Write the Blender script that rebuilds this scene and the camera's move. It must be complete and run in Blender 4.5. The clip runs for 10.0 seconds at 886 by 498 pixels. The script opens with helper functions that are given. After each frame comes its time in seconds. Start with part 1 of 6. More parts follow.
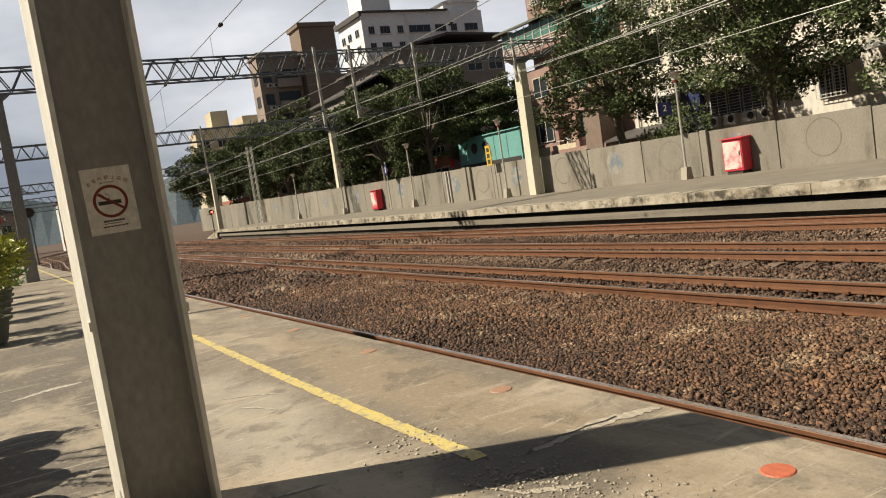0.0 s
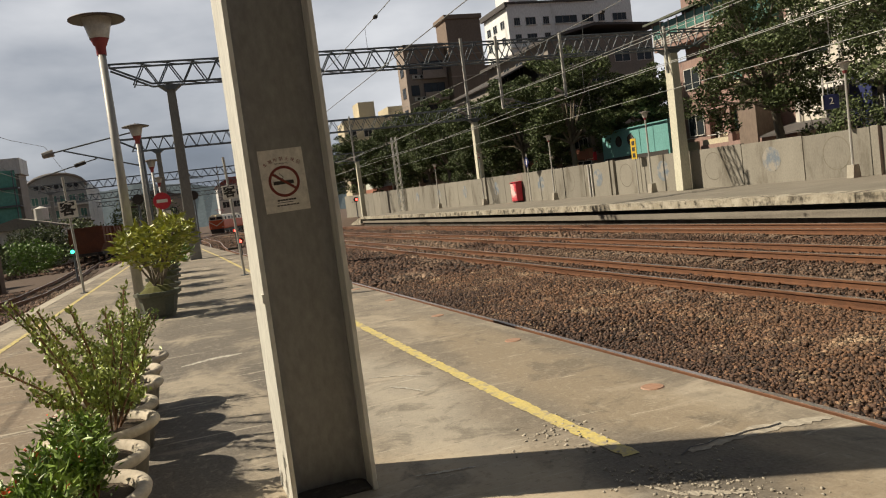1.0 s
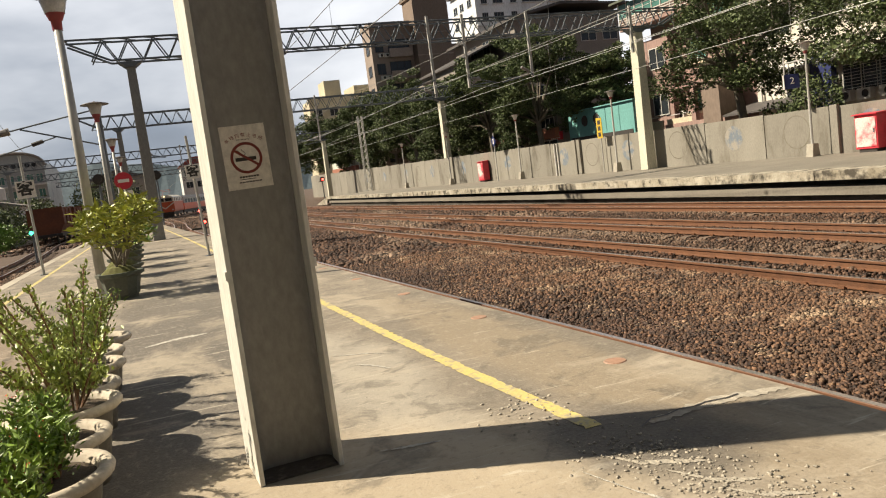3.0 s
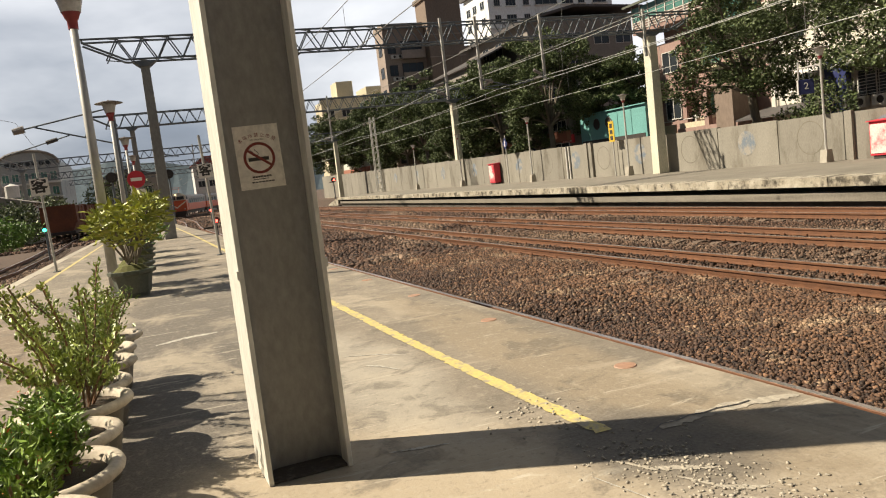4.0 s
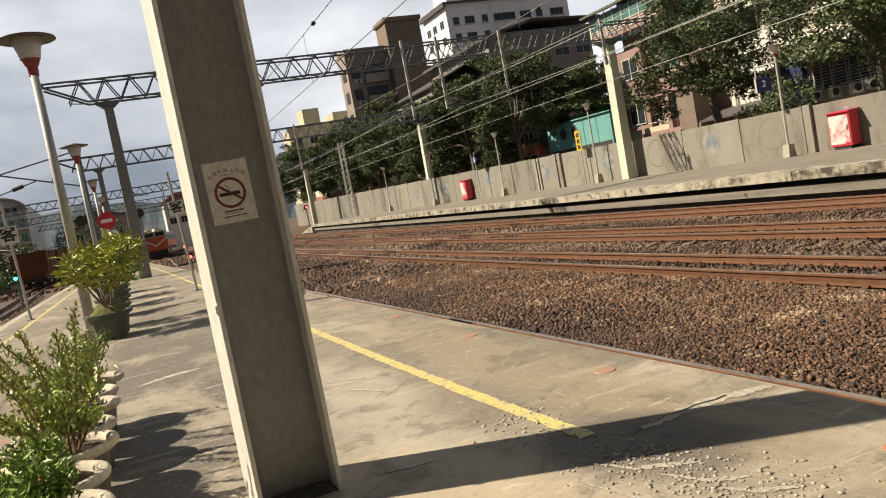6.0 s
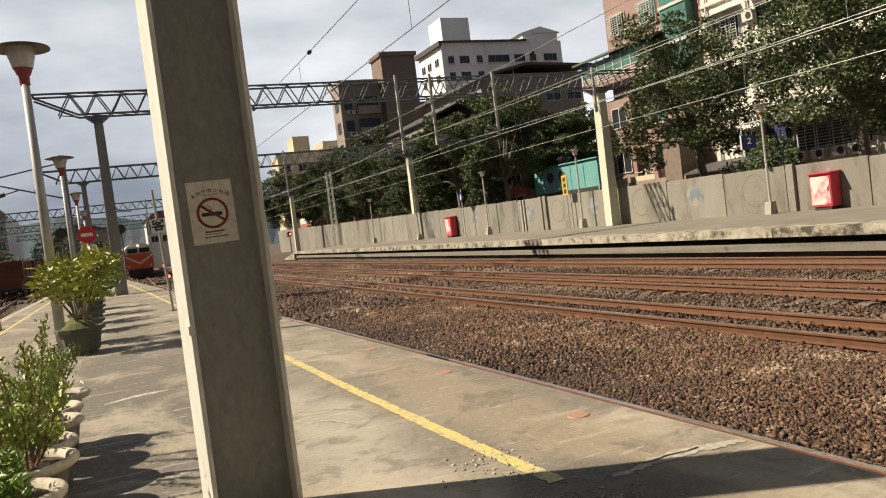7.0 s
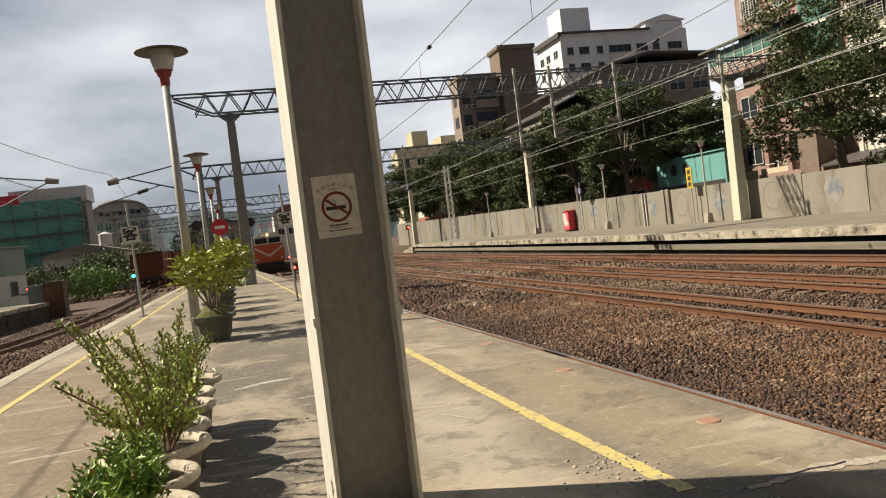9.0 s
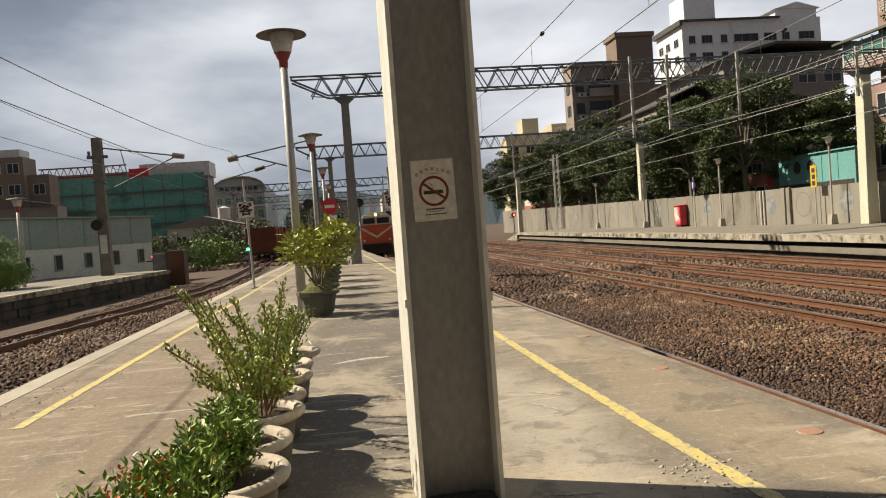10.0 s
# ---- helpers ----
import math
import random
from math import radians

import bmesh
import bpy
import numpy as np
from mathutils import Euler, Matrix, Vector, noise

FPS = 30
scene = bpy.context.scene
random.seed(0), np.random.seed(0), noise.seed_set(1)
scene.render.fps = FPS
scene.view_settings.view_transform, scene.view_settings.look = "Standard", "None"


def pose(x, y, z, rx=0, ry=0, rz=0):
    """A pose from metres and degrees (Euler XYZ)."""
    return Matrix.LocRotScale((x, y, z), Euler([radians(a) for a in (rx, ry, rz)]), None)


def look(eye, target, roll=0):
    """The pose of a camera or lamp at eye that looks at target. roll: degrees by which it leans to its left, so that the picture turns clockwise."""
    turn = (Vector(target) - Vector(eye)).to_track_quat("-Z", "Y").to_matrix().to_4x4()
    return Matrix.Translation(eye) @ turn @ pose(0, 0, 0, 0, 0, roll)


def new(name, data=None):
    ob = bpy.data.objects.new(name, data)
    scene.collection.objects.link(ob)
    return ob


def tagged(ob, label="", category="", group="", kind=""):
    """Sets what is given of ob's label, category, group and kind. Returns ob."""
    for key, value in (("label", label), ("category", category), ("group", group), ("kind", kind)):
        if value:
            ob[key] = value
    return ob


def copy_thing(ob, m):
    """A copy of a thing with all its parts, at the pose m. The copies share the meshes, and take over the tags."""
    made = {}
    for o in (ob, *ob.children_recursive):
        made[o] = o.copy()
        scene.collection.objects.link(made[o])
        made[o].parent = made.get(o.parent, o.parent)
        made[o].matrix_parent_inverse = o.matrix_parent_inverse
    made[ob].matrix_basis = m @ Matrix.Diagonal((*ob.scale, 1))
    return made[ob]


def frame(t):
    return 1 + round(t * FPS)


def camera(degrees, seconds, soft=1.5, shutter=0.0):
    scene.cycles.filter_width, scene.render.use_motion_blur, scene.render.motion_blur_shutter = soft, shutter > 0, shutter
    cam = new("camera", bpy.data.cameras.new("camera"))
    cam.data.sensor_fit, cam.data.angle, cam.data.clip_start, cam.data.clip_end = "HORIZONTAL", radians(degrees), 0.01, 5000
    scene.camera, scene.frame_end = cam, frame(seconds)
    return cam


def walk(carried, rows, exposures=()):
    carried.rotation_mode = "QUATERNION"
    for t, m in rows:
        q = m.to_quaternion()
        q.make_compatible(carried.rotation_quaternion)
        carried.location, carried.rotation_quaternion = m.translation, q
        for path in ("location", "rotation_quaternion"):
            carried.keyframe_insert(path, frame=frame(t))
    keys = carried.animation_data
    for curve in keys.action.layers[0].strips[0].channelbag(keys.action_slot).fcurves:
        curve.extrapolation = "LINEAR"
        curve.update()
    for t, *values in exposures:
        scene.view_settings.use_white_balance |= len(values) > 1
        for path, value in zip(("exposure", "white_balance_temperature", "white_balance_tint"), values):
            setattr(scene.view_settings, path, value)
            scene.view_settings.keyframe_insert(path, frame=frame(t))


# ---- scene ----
cam = camera(60.1, 10.0, soft=1.1)
PATH = [
    (0, (0.082, 0.091, 1.382), (1.04, 1.838, 1.211), -8.7),
    (0.5, (0.015, 0.104, 1.388), (0.836, 1.927, 1.333), -12.3),
    (1, (-0.011, 0.143, 1.369), (0.624, 2.035, 1.227), -7.3),
    (1.5, (-0.003, 0.126, 1.358), (0.7, 1.986, 1.143), -7.2),
    (2, (-0.004, 0.12, 1.358), (0.697, 1.982, 1.155), -8.0),
    (2.5, (-0.001, 0.123, 1.351), (0.711, 1.98, 1.144), -7.6),
    (4, (-0.007, 0.133, 1.353), (0.675, 2.003, 1.156), -6.8),
    (4.5, (-0.004, 0.134, 1.348), (0.651, 2.012, 1.134), -7.2),
    (5, (-0.005, 0.14, 1.348), (0.633, 2.022, 1.122), -7.4),
    (5.5, (0.012, 0.107, 1.368), (0.759, 1.954, 1.195), -8.4),
    (5.7, (0.0, 0.068, 1.361), (0.726, 1.923, 1.186), -11.4),
    (6.8, (-0.027, 0.047, 1.359), (0.783, 1.873, 1.267), -7.2),
    (7, (-0.007, 0.066, 1.352), (0.796, 1.897, 1.279), -7.1),
    (7.5, (-0.01, 0.075, 1.359), (0.792, 1.906, 1.315), -6.5),
    (8, (-0.016, 0.084, 1.36), (0.736, 1.937, 1.315), -6.2),
    (8.5, (-0.018, 0.097, 1.361), (0.65, 1.981, 1.307), -6.9),
    (9, (-0.005, 0.149, 1.357), (0.512, 2.08, 1.305), -6.9),
    (9.5, (0.021, 0.145, 1.342), (0.347, 2.117, 1.252), -6.1),
    (10, (0.042, 0.115, 1.351), (0.29, 2.099, 1.291), -4.2),
]
EXPOSE = [(0, 0.58), (0.5, 0.6), (1, 0.38), (1.5, 0.76), (2, 0.84), (2.5, 0.84), (5.5, 0.78), (7, 0.7), (10, 0.67)]
walk(cam, [(t, look(eye, target, roll)) for t, eye, target, roll in PATH], EXPOSE)

# ---- light ----
SUN_EL, SUN_AZ = 44.0, 63.5          # the sun stands ahead and to the left of the platform
sun_dir = Vector((-math.sin(radians(SUN_AZ)) * math.cos(radians(SUN_EL)), math.cos(radians(SUN_AZ)) * math.cos(radians(SUN_EL)), math.sin(radians(SUN_EL))))
sun = new("sun", bpy.data.lights.new("sun", "SUN"))
sun.data.energy, sun.data.angle, sun.data.color = 5.0, radians(0.7), (1.0, 0.885, 0.7)
sun.matrix_world = look(Vector((0, 0, 30)), Vector((0, 0, 30)) - sun_dir)

world = bpy.data.worlds.new("sky")
scene.world = world
world.use_nodes = True
wn, wl = world.node_tree.nodes, world.node_tree.links
wn.clear()
w_out, w_bg, w_sky = wn.new("ShaderNodeOutputWorld"), wn.new("ShaderNodeBackground"), wn.new("ShaderNodeTexSky")
w_sky.sky_type, w_sky.sun_disc = "NISHITA", False
w_sky.sun_elevation, w_sky.sun_rotation = radians(SUN_EL), radians(-SUN_AZ)
w_sky.dust_density, w_sky.air_density = 2.0, 1.0
w_co, w_map, w_noise, w_ramp, w_mix = (wn.new("ShaderNodeTexCoord"), wn.new("ShaderNodeMapping"), wn.new("ShaderNodeTexNoise"),
                                       wn.new("ShaderNodeValToRGB"), wn.new("ShaderNodeMixRGB"))
w_map.inputs["Scale"].default_value = (1.0, 1.0, 2.6)
w_noise.inputs["Scale"].default_value, w_noise.inputs["Detail"].default_value = 2.1, 6.0
w_noise.inputs["Roughness"].default_value = 0.5
w_ramp.color_ramp.elements[0].position, w_ramp.color_ramp.elements[0].color = 0.4, (2.8, 3.2, 3.9, 1)
w_ramp.color_ramp.elements[1].position, w_ramp.color_ramp.elements[1].color = 0.72, (10.5, 10.6, 10.9, 1)
w_low = w_ramp.color_ramp.elements.new(0.12)
w_low.color = (1.1, 1.25, 1.5, 1)
w_mix.inputs[0].default_value = 0.9
wl.new(w_co.outputs["Generated"], w_map.inputs["Vector"])
wl.new(w_map.outputs["Vector"], w_noise.inputs["Vector"])
w_sep, w_add = wn.new("ShaderNodeSeparateXYZ"), wn.new("ShaderNodeMath")
w_add.operation = "MULTIPLY_ADD"
w_add.inputs[1].default_value = 0.35
wl.new(w_co.outputs["Generated"], w_sep.inputs["Vector"])
wl.new(w_sep.outputs["X"], w_add.inputs[0])
wl.new(w_noise.outputs["Fac"], w_add.inputs[2])
w_away = wn.new("ShaderNodeMath")      # clouds are brighter on the sun's side; this dims the unseen sky behind
w_away.operation = "MULTIPLY_ADD"
w_away.inputs[1].default_value = 0.22
wl.new(w_sep.outputs["Y"], w_away.inputs[0])
wl.new(w_add.outputs["Value"], w_away.inputs[2])
w_shift = wn.new("ShaderNodeMath")
w_shift.operation = "SUBTRACT"
w_shift.inputs[1].default_value = 0.18
wl.new(w_away.outputs["Value"], w_shift.inputs[0])
wl.new(w_shift.outputs["Value"], w_ramp.inputs["Fac"])
wl.new(w_sky.outputs["Color"], w_mix.inputs[1])
wl.new(w_ramp.outputs["Color"], w_mix.inputs[2])
w_high, w_dim = wn.new("ShaderNodeMapRange"), wn.new("ShaderNodeMixRGB")   # unseen sky overhead dimmed to deepen the shade
w_high.interpolation_type = "SMOOTHSTEP"
w_high.inputs["From Min"].default_value, w_high.inputs["From Max"].default_value = 0.3, 0.75
w_high.inputs["To Min"].default_value, w_high.inputs["To Max"].default_value = 0.0, 0.75
w_dim.inputs[2].default_value = (0.9, 0.98, 1.1, 1)
wl.new(w_sep.outputs["Z"], w_high.inputs["Value"])
wl.new(w_high.outputs["Result"], w_dim.inputs[0])
wl.new(w_mix.outputs["Color"], w_dim.inputs[1])
wl.new(w_dim.outputs["Color"], w_bg.inputs["Color"])
w_bg.inputs["Strength"].default_value = 0.06
wl.new(w_bg.outputs["Background"], w_out.inputs["Surface"])


# ---- materials ----
def material(name, base, second=None, scale=3.0, rough=0.8, metal=0.0, bump=0.0, fine=60.0, spread=0.5, third=None, third_at=0.62,
             third_scale=0.7, vary=0.0, island=0.0, stretch=(1, 1, 1), spec=0.5, emit=None, emit_strength=0.0):
    """Two scales of variation: broad stains of a second and a third colour, and a fine grain with relief."""
    m = bpy.data.materials.new(name)
    m.use_nodes = True
    n, l = m.node_tree.nodes, m.node_tree.links
    b = n["Principled BSDF"]
    b.inputs["Roughness"].default_value, b.inputs["Metallic"].default_value = rough, metal
    b.inputs["Specular IOR Level"].default_value = spec
    if emit:
        b.inputs["Emission Color"].default_value, b.inputs["Emission Strength"].default_value = (*emit, 1), emit_strength
    if second is None:
        second = tuple(c * 0.8 for c in base)
    co, mp = n.new("ShaderNodeTexCoord"), n.new("ShaderNodeMapping")
    geo = n.new("ShaderNodeNewGeometry")
    mp.inputs["Scale"].default_value = stretch
    l.new(geo.outputs["Position"], mp.inputs["Vector"])

    def tex(s, detail, roughness=0.6):
        t = n.new("ShaderNodeTexNoise")
        t.inputs["Scale"].default_value, t.inputs["Detail"].default_value, t.inputs["Roughness"].default_value = s, detail, roughness
        l.new(mp.outputs["Vector"], t.inputs["Vector"])
        return t

    def ramp(src, lo, hi, a=(0, 0, 0, 1), c=(1, 1, 1, 1)):
        r = n.new("ShaderNodeValToRGB")
        r.color_ramp.elements[0].position, r.color_ramp.elements[1].position = lo, hi
        r.color_ramp.elements[0].color, r.color_ramp.elements[1].color = a, c
        l.new(src, r.inputs["Fac"])
        return r.outputs["Color"]

    def mix(fac, a, c, mode="MIX"):
        x = n.new("ShaderNodeMixRGB")
        x.blend_type = mode
        for slot, v in ((0, fac), (1, a), (2, c)):
            if isinstance(v, (int, float)):
                x.inputs[slot].default_value = v
            elif isinstance(v, tuple):
                x.inputs[slot].default_value = (*v, 1)
            else:
                l.new(v, x.inputs[slot])
        return x.outputs["Color"]

    col = mix(ramp(tex(scale, 5).outputs["Fac"], 0.5 - spread / 2, 0.5 + spread / 2), base, second)
    if third:
        col = mix(ramp(tex(third_scale, 8, 0.65).outputs["Fac"], third_at - 0.05, third_at + 0.08), col, third)
    grain = tex(fine, 4)
    col = mix(1.0, col, ramp(grain.outputs["Fac"], 0.25, 0.75, (0.78, 0.78, 0.78, 1), (1.16, 1.16, 1.16, 1)), "MULTIPLY")
    if vary or island:
        src = n.new("ShaderNodeObjectInfo").outputs["Random"] if vary else geo.outputs["Random Per Island"]
        v = vary or island
        col = mix(1.0, col, ramp(src, 0.0, 1.0, (1 - v, 1 - v, 1 - v, 1), (1 + v, 1 + v * 0.95, 1 + v * 0.85, 1)), "MULTIPLY")
    l.new(col, b.inputs["Base Color"])
    if bump:
        bp = n.new("ShaderNodeBump")
        bp.inputs["Strength"].default_value, bp.inputs["Distance"].default_value = min(1.0, bump), 0.01
        l.new(grain.outputs["Fac"], bp.inputs["Height"])
        l.new(bp.outputs["Normal"], b.inputs["Normal"])
    return m


def glass_material(name, tint=(0.022, 0.026, 0.03), rough=0.12):
    m = material(name, tint, tuple(c * 1.8 for c in tint), scale=0.6, rough=rough, spec=0.3)
    return m


MAT = {
    "concrete": material("platform_concrete", (0.33, 0.295, 0.24), (0.22, 0.195, 0.16), 0.9, 0.85, bump=0.5, fine=45, third=(0.11, 0.1, 0.085), third_at=0.6, third_scale=0.8),
    "pale": material("pale_concrete", (0.4, 0.37, 0.31), (0.3, 0.27, 0.22), 4, 0.85, bump=0.4, fine=60),
    "wall": material("weathered_wall", (0.26, 0.243, 0.207), (0.19, 0.175, 0.146), 0.9, 0.9, bump=0.4, fine=30, third=(0.13, 0.115, 0.09), third_at=0.6, third_scale=0.9, vary=0.1, stretch=(1, 1, 0.3)),
    "edge": material("stained_edge", (0.46, 0.42, 0.34), (0.26, 0.225, 0.165), 1.6, 0.9, bump=0.4, fine=20, third=(0.07, 0.06, 0.045), third_at=0.54, third_scale=2.2, spread=0.3),
    "yellow": material("worn_yellow_paint", (0.6, 0.485, 0.14), (0.5, 0.41, 0.17), 4, 0.65, fine=40, third=(0.34, 0.29, 0.2), third_at=0.545, third_scale=11.0),
    "red_disc": material("faded_red_paint", (0.36, 0.19, 0.115), (0.3, 0.19, 0.13), 8, 0.7, fine=40, third=(0.35, 0.25, 0.19), third_at=0.6, third_scale=12),
    "ballast": material("ballast_ground", (0.06, 0.036, 0.023), (0.1, 0.064, 0.042), 1.5, 0.95, bump=1.0, fine=22),
    "stone": material("ballast_stone", (0.17, 0.094, 0.053), (0.085, 0.046, 0.028), 0.8, 0.8, fine=60, island=0.78, third=(0.29, 0.21, 0.14), third_at=0.58, third_scale=1.1),
    "stone_far": material("rust_stained_ballast_stone", (0.1, 0.054, 0.034), (0.058, 0.032, 0.021), 0.5, 0.85, fine=60, island=0.78, third=(0.2, 0.14, 0.1), third_at=0.56, third_scale=0.35, stretch=(1, 0.25, 1)),
    "stone_dark": material("dark_ballast_stone", (0.085, 0.044, 0.027), (0.04, 0.023, 0.016), 0.8, 0.75, fine=60, island=0.78, third=(0.16, 0.1, 0.06), third_at=0.62, third_scale=1.6),
    "rail": material("rusty_rail", (0.115, 0.052, 0.028), (0.185, 0.082, 0.038), 6, 0.6, metal=0.1, bump=0.3, fine=70),
    "railhead": material("polished_railhead", (0.72, 0.66, 0.62), (0.58, 0.5, 0.46), 4, 0.28, metal=0.9, fine=40),
    "sleeper": material("sleeper_concrete", (0.16, 0.11, 0.08), (0.1, 0.07, 0.05), 3, 0.9, fine=30, vary=0.2),
    # pillar paint in two tones: flanges lightened for sun, web darkened for shade
    "pillar": material("sunlit_cream_grey_steel", (0.68, 0.665, 0.6), (0.6, 0.585, 0.52), 2.2, 0.5, bump=0.06, fine=30, stretch=(1, 1, 0.35), third=(0.42, 0.4, 0.34), third_at=0.69, third_scale=5.0),
    "pillar_web": material("shaded_grey_web", (0.3, 0.297, 0.285), (0.275, 0.272, 0.26), 0.9, 0.5, bump=0.04, fine=30, stretch=(1, 1, 0.5)),
    "column": material("pale_cream_column", (0.62, 0.6, 0.48), (0.52, 0.5, 0.39), 1.2, 0.7, fine=20, stretch=(1, 1, 0.4)),
    # darker copy of the column paint, for columns seen on their shaded side
    "column_shaded": material("shaded_grey_column", (0.24, 0.24, 0.225), (0.18, 0.18, 0.17), 1.2, 0.7, fine=20, stretch=(1, 1, 0.4)),
    "steel": material("galvanised_steel", (0.16, 0.18, 0.2), (0.1, 0.115, 0.13), 3, 0.6, metal=0.3, fine=30),
}


# ---- building blocks ----
class Shape:
    """Collects vertices and faces of one mesh."""

    def __init__(self):
        self.v, self.f = [], []

    def quad(self, *pts):
        n = len(self.v)
        self.v += [tuple(p) for p in pts]
        self.f.append(tuple(range(n, n + len(pts))))
        return self

    def box(self, x0, x1, y0, y1, z0, z1):
        n = len(self.v)
        self.v += [(x, y, z) for z in (z0, z1) for x, y in ((x0, y0), (x1, y0), (x1, y1), (x0, y1))]
        self.f += [tuple(n + i for i in q) for q in ((3, 2, 1, 0), (4, 5, 6, 7), (0, 1, 5, 4), (1, 2, 6, 5), (2, 3, 7, 6), (3, 0, 4, 7))]
        return self

    def tube(self, p, q, r0, r1=None, n=8, caps=True):
        p, q = Vector(p), Vector(q)
        r1 = r0 if r1 is None else r1
        d = (q - p).normalized()
        a = d.orthogonal().normalized() if abs(d.z) < 0.999 else Vector((1, 0, 0))
        b = d.cross(a)
        k = len(self.v)
        for c, r in ((p, r0), (q, r1)):
            self.v += [tuple(c + (a * math.cos(2 * math.pi * (i + 0.5) / n) + b * math.sin(2 * math.pi * (i + 0.5) / n)) * r) for i in range(n)]
        self.f += [(k + i, k + (i + 1) % n, k + n + (i + 1) % n, k + n + i) for i in range(n)]
        if caps:
            self.f += [tuple(k + n - 1 - i for i in range(n)), tuple(k + n + i for i in range(n))]
        return self

    def path(self, pts, r, n=6):
        pts = [Vector(p) for p in pts]
        k = len(self.v)
        for i, p in enumerate(pts):
            d = (pts[min(i + 1, len(pts) - 1)] - pts[max(i - 1, 0)]).normalized()
            a = d.cross(Vector((0.31, 0.17, 0.93))).normalized()
            b = d.cross(a)
            self.v += [tuple(p + (a * math.cos(2 * math.pi * j / n) + b * math.sin(2 * math.pi * j / n)) * r) for j in range(n)]
        for i in range(len(pts) - 1):
            self.f += [(k + i * n + j, k + i * n + (j + 1) % n, k + (i + 1) * n + (j + 1) % n, k + (i + 1) * n + j) for j in range(n)]
        return self

    def lathe(self, profile, n=24, centre=(0, 0, 0)):
        """Rings of (radius, height) about the z axis; a radius of 0 closes it."""
        k, (cx, cy, cz) = len(self.v), centre
        for r, z in profile:
            self.v += [(cx + max(r, 1e-4) * math.cos(2 * math.pi * i / n), cy + max(r, 1e-4) * math.sin(2 * math.pi * i / n), cz + z) for i in range(n)]
        for j in range(len(profile) - 1):
            self.f += [(k + j * n + i, k + j * n + (i + 1) % n, k + (j + 1) * n + (i + 1) % n, k + (j + 1) * n + i) for i in range(n)]
        return self

    def prism(self, outline, y0, y1):
        """An outline of (x, z) points drawn along y."""
        k, m = len(self.v), len(outline)
        self.v += [(x, y, z) for y in (y0, y1) for x, z in outline]
        self.f += [(k + i, k + (i + 1) % m, k + m + (i + 1) % m, k + m + i) for i in range(m)]
        self.f += [tuple(k + m - 1 - i for i in range(m)), tuple(k + m + i for i in range(m))]
        return self

    def mesh(self, name, smooth=False):
        me = bpy.data.meshes.new(name)
        me.from_pydata(self.v, [], self.f)
        me.update()
        if smooth:
            me.polygons.foreach_set("use_smooth", [True] * len(me.polygons))
        return me


def part(name, shape, mat, parent=None, label="", smooth=False, at=None, bevel=0.0):
    """One mesh object, under a thing or a part, or on its own."""
    me = shape if isinstance(shape, bpy.types.Mesh) else shape.mesh(name, smooth)
    if not me.materials:
        me.materials.append(MAT[mat])
    ob = new(name, me)
    if parent:
        ob.parent = parent
    if at is not None:
        ob.matrix_basis = at
    if label:
        ob["label"] = label
    if bevel:
        mod = ob.modifiers.new("bevel", "BEVEL")
        mod.width, mod.segments, mod.limit_method = bevel, 2, "ANGLE"
    return ob


def thing(name, m, label, category, group="", kind=""):
    ob = new(name)
    ob.empty_display_size = 0.2
    ob.matrix_basis = m if isinstance(m, Matrix) else pose(*m)
    return tagged(ob, label, category, group, kind)


def structure(name, shape, mat, label, category):
    return tagged(part(name, shape, mat), label, category, kind="structure")


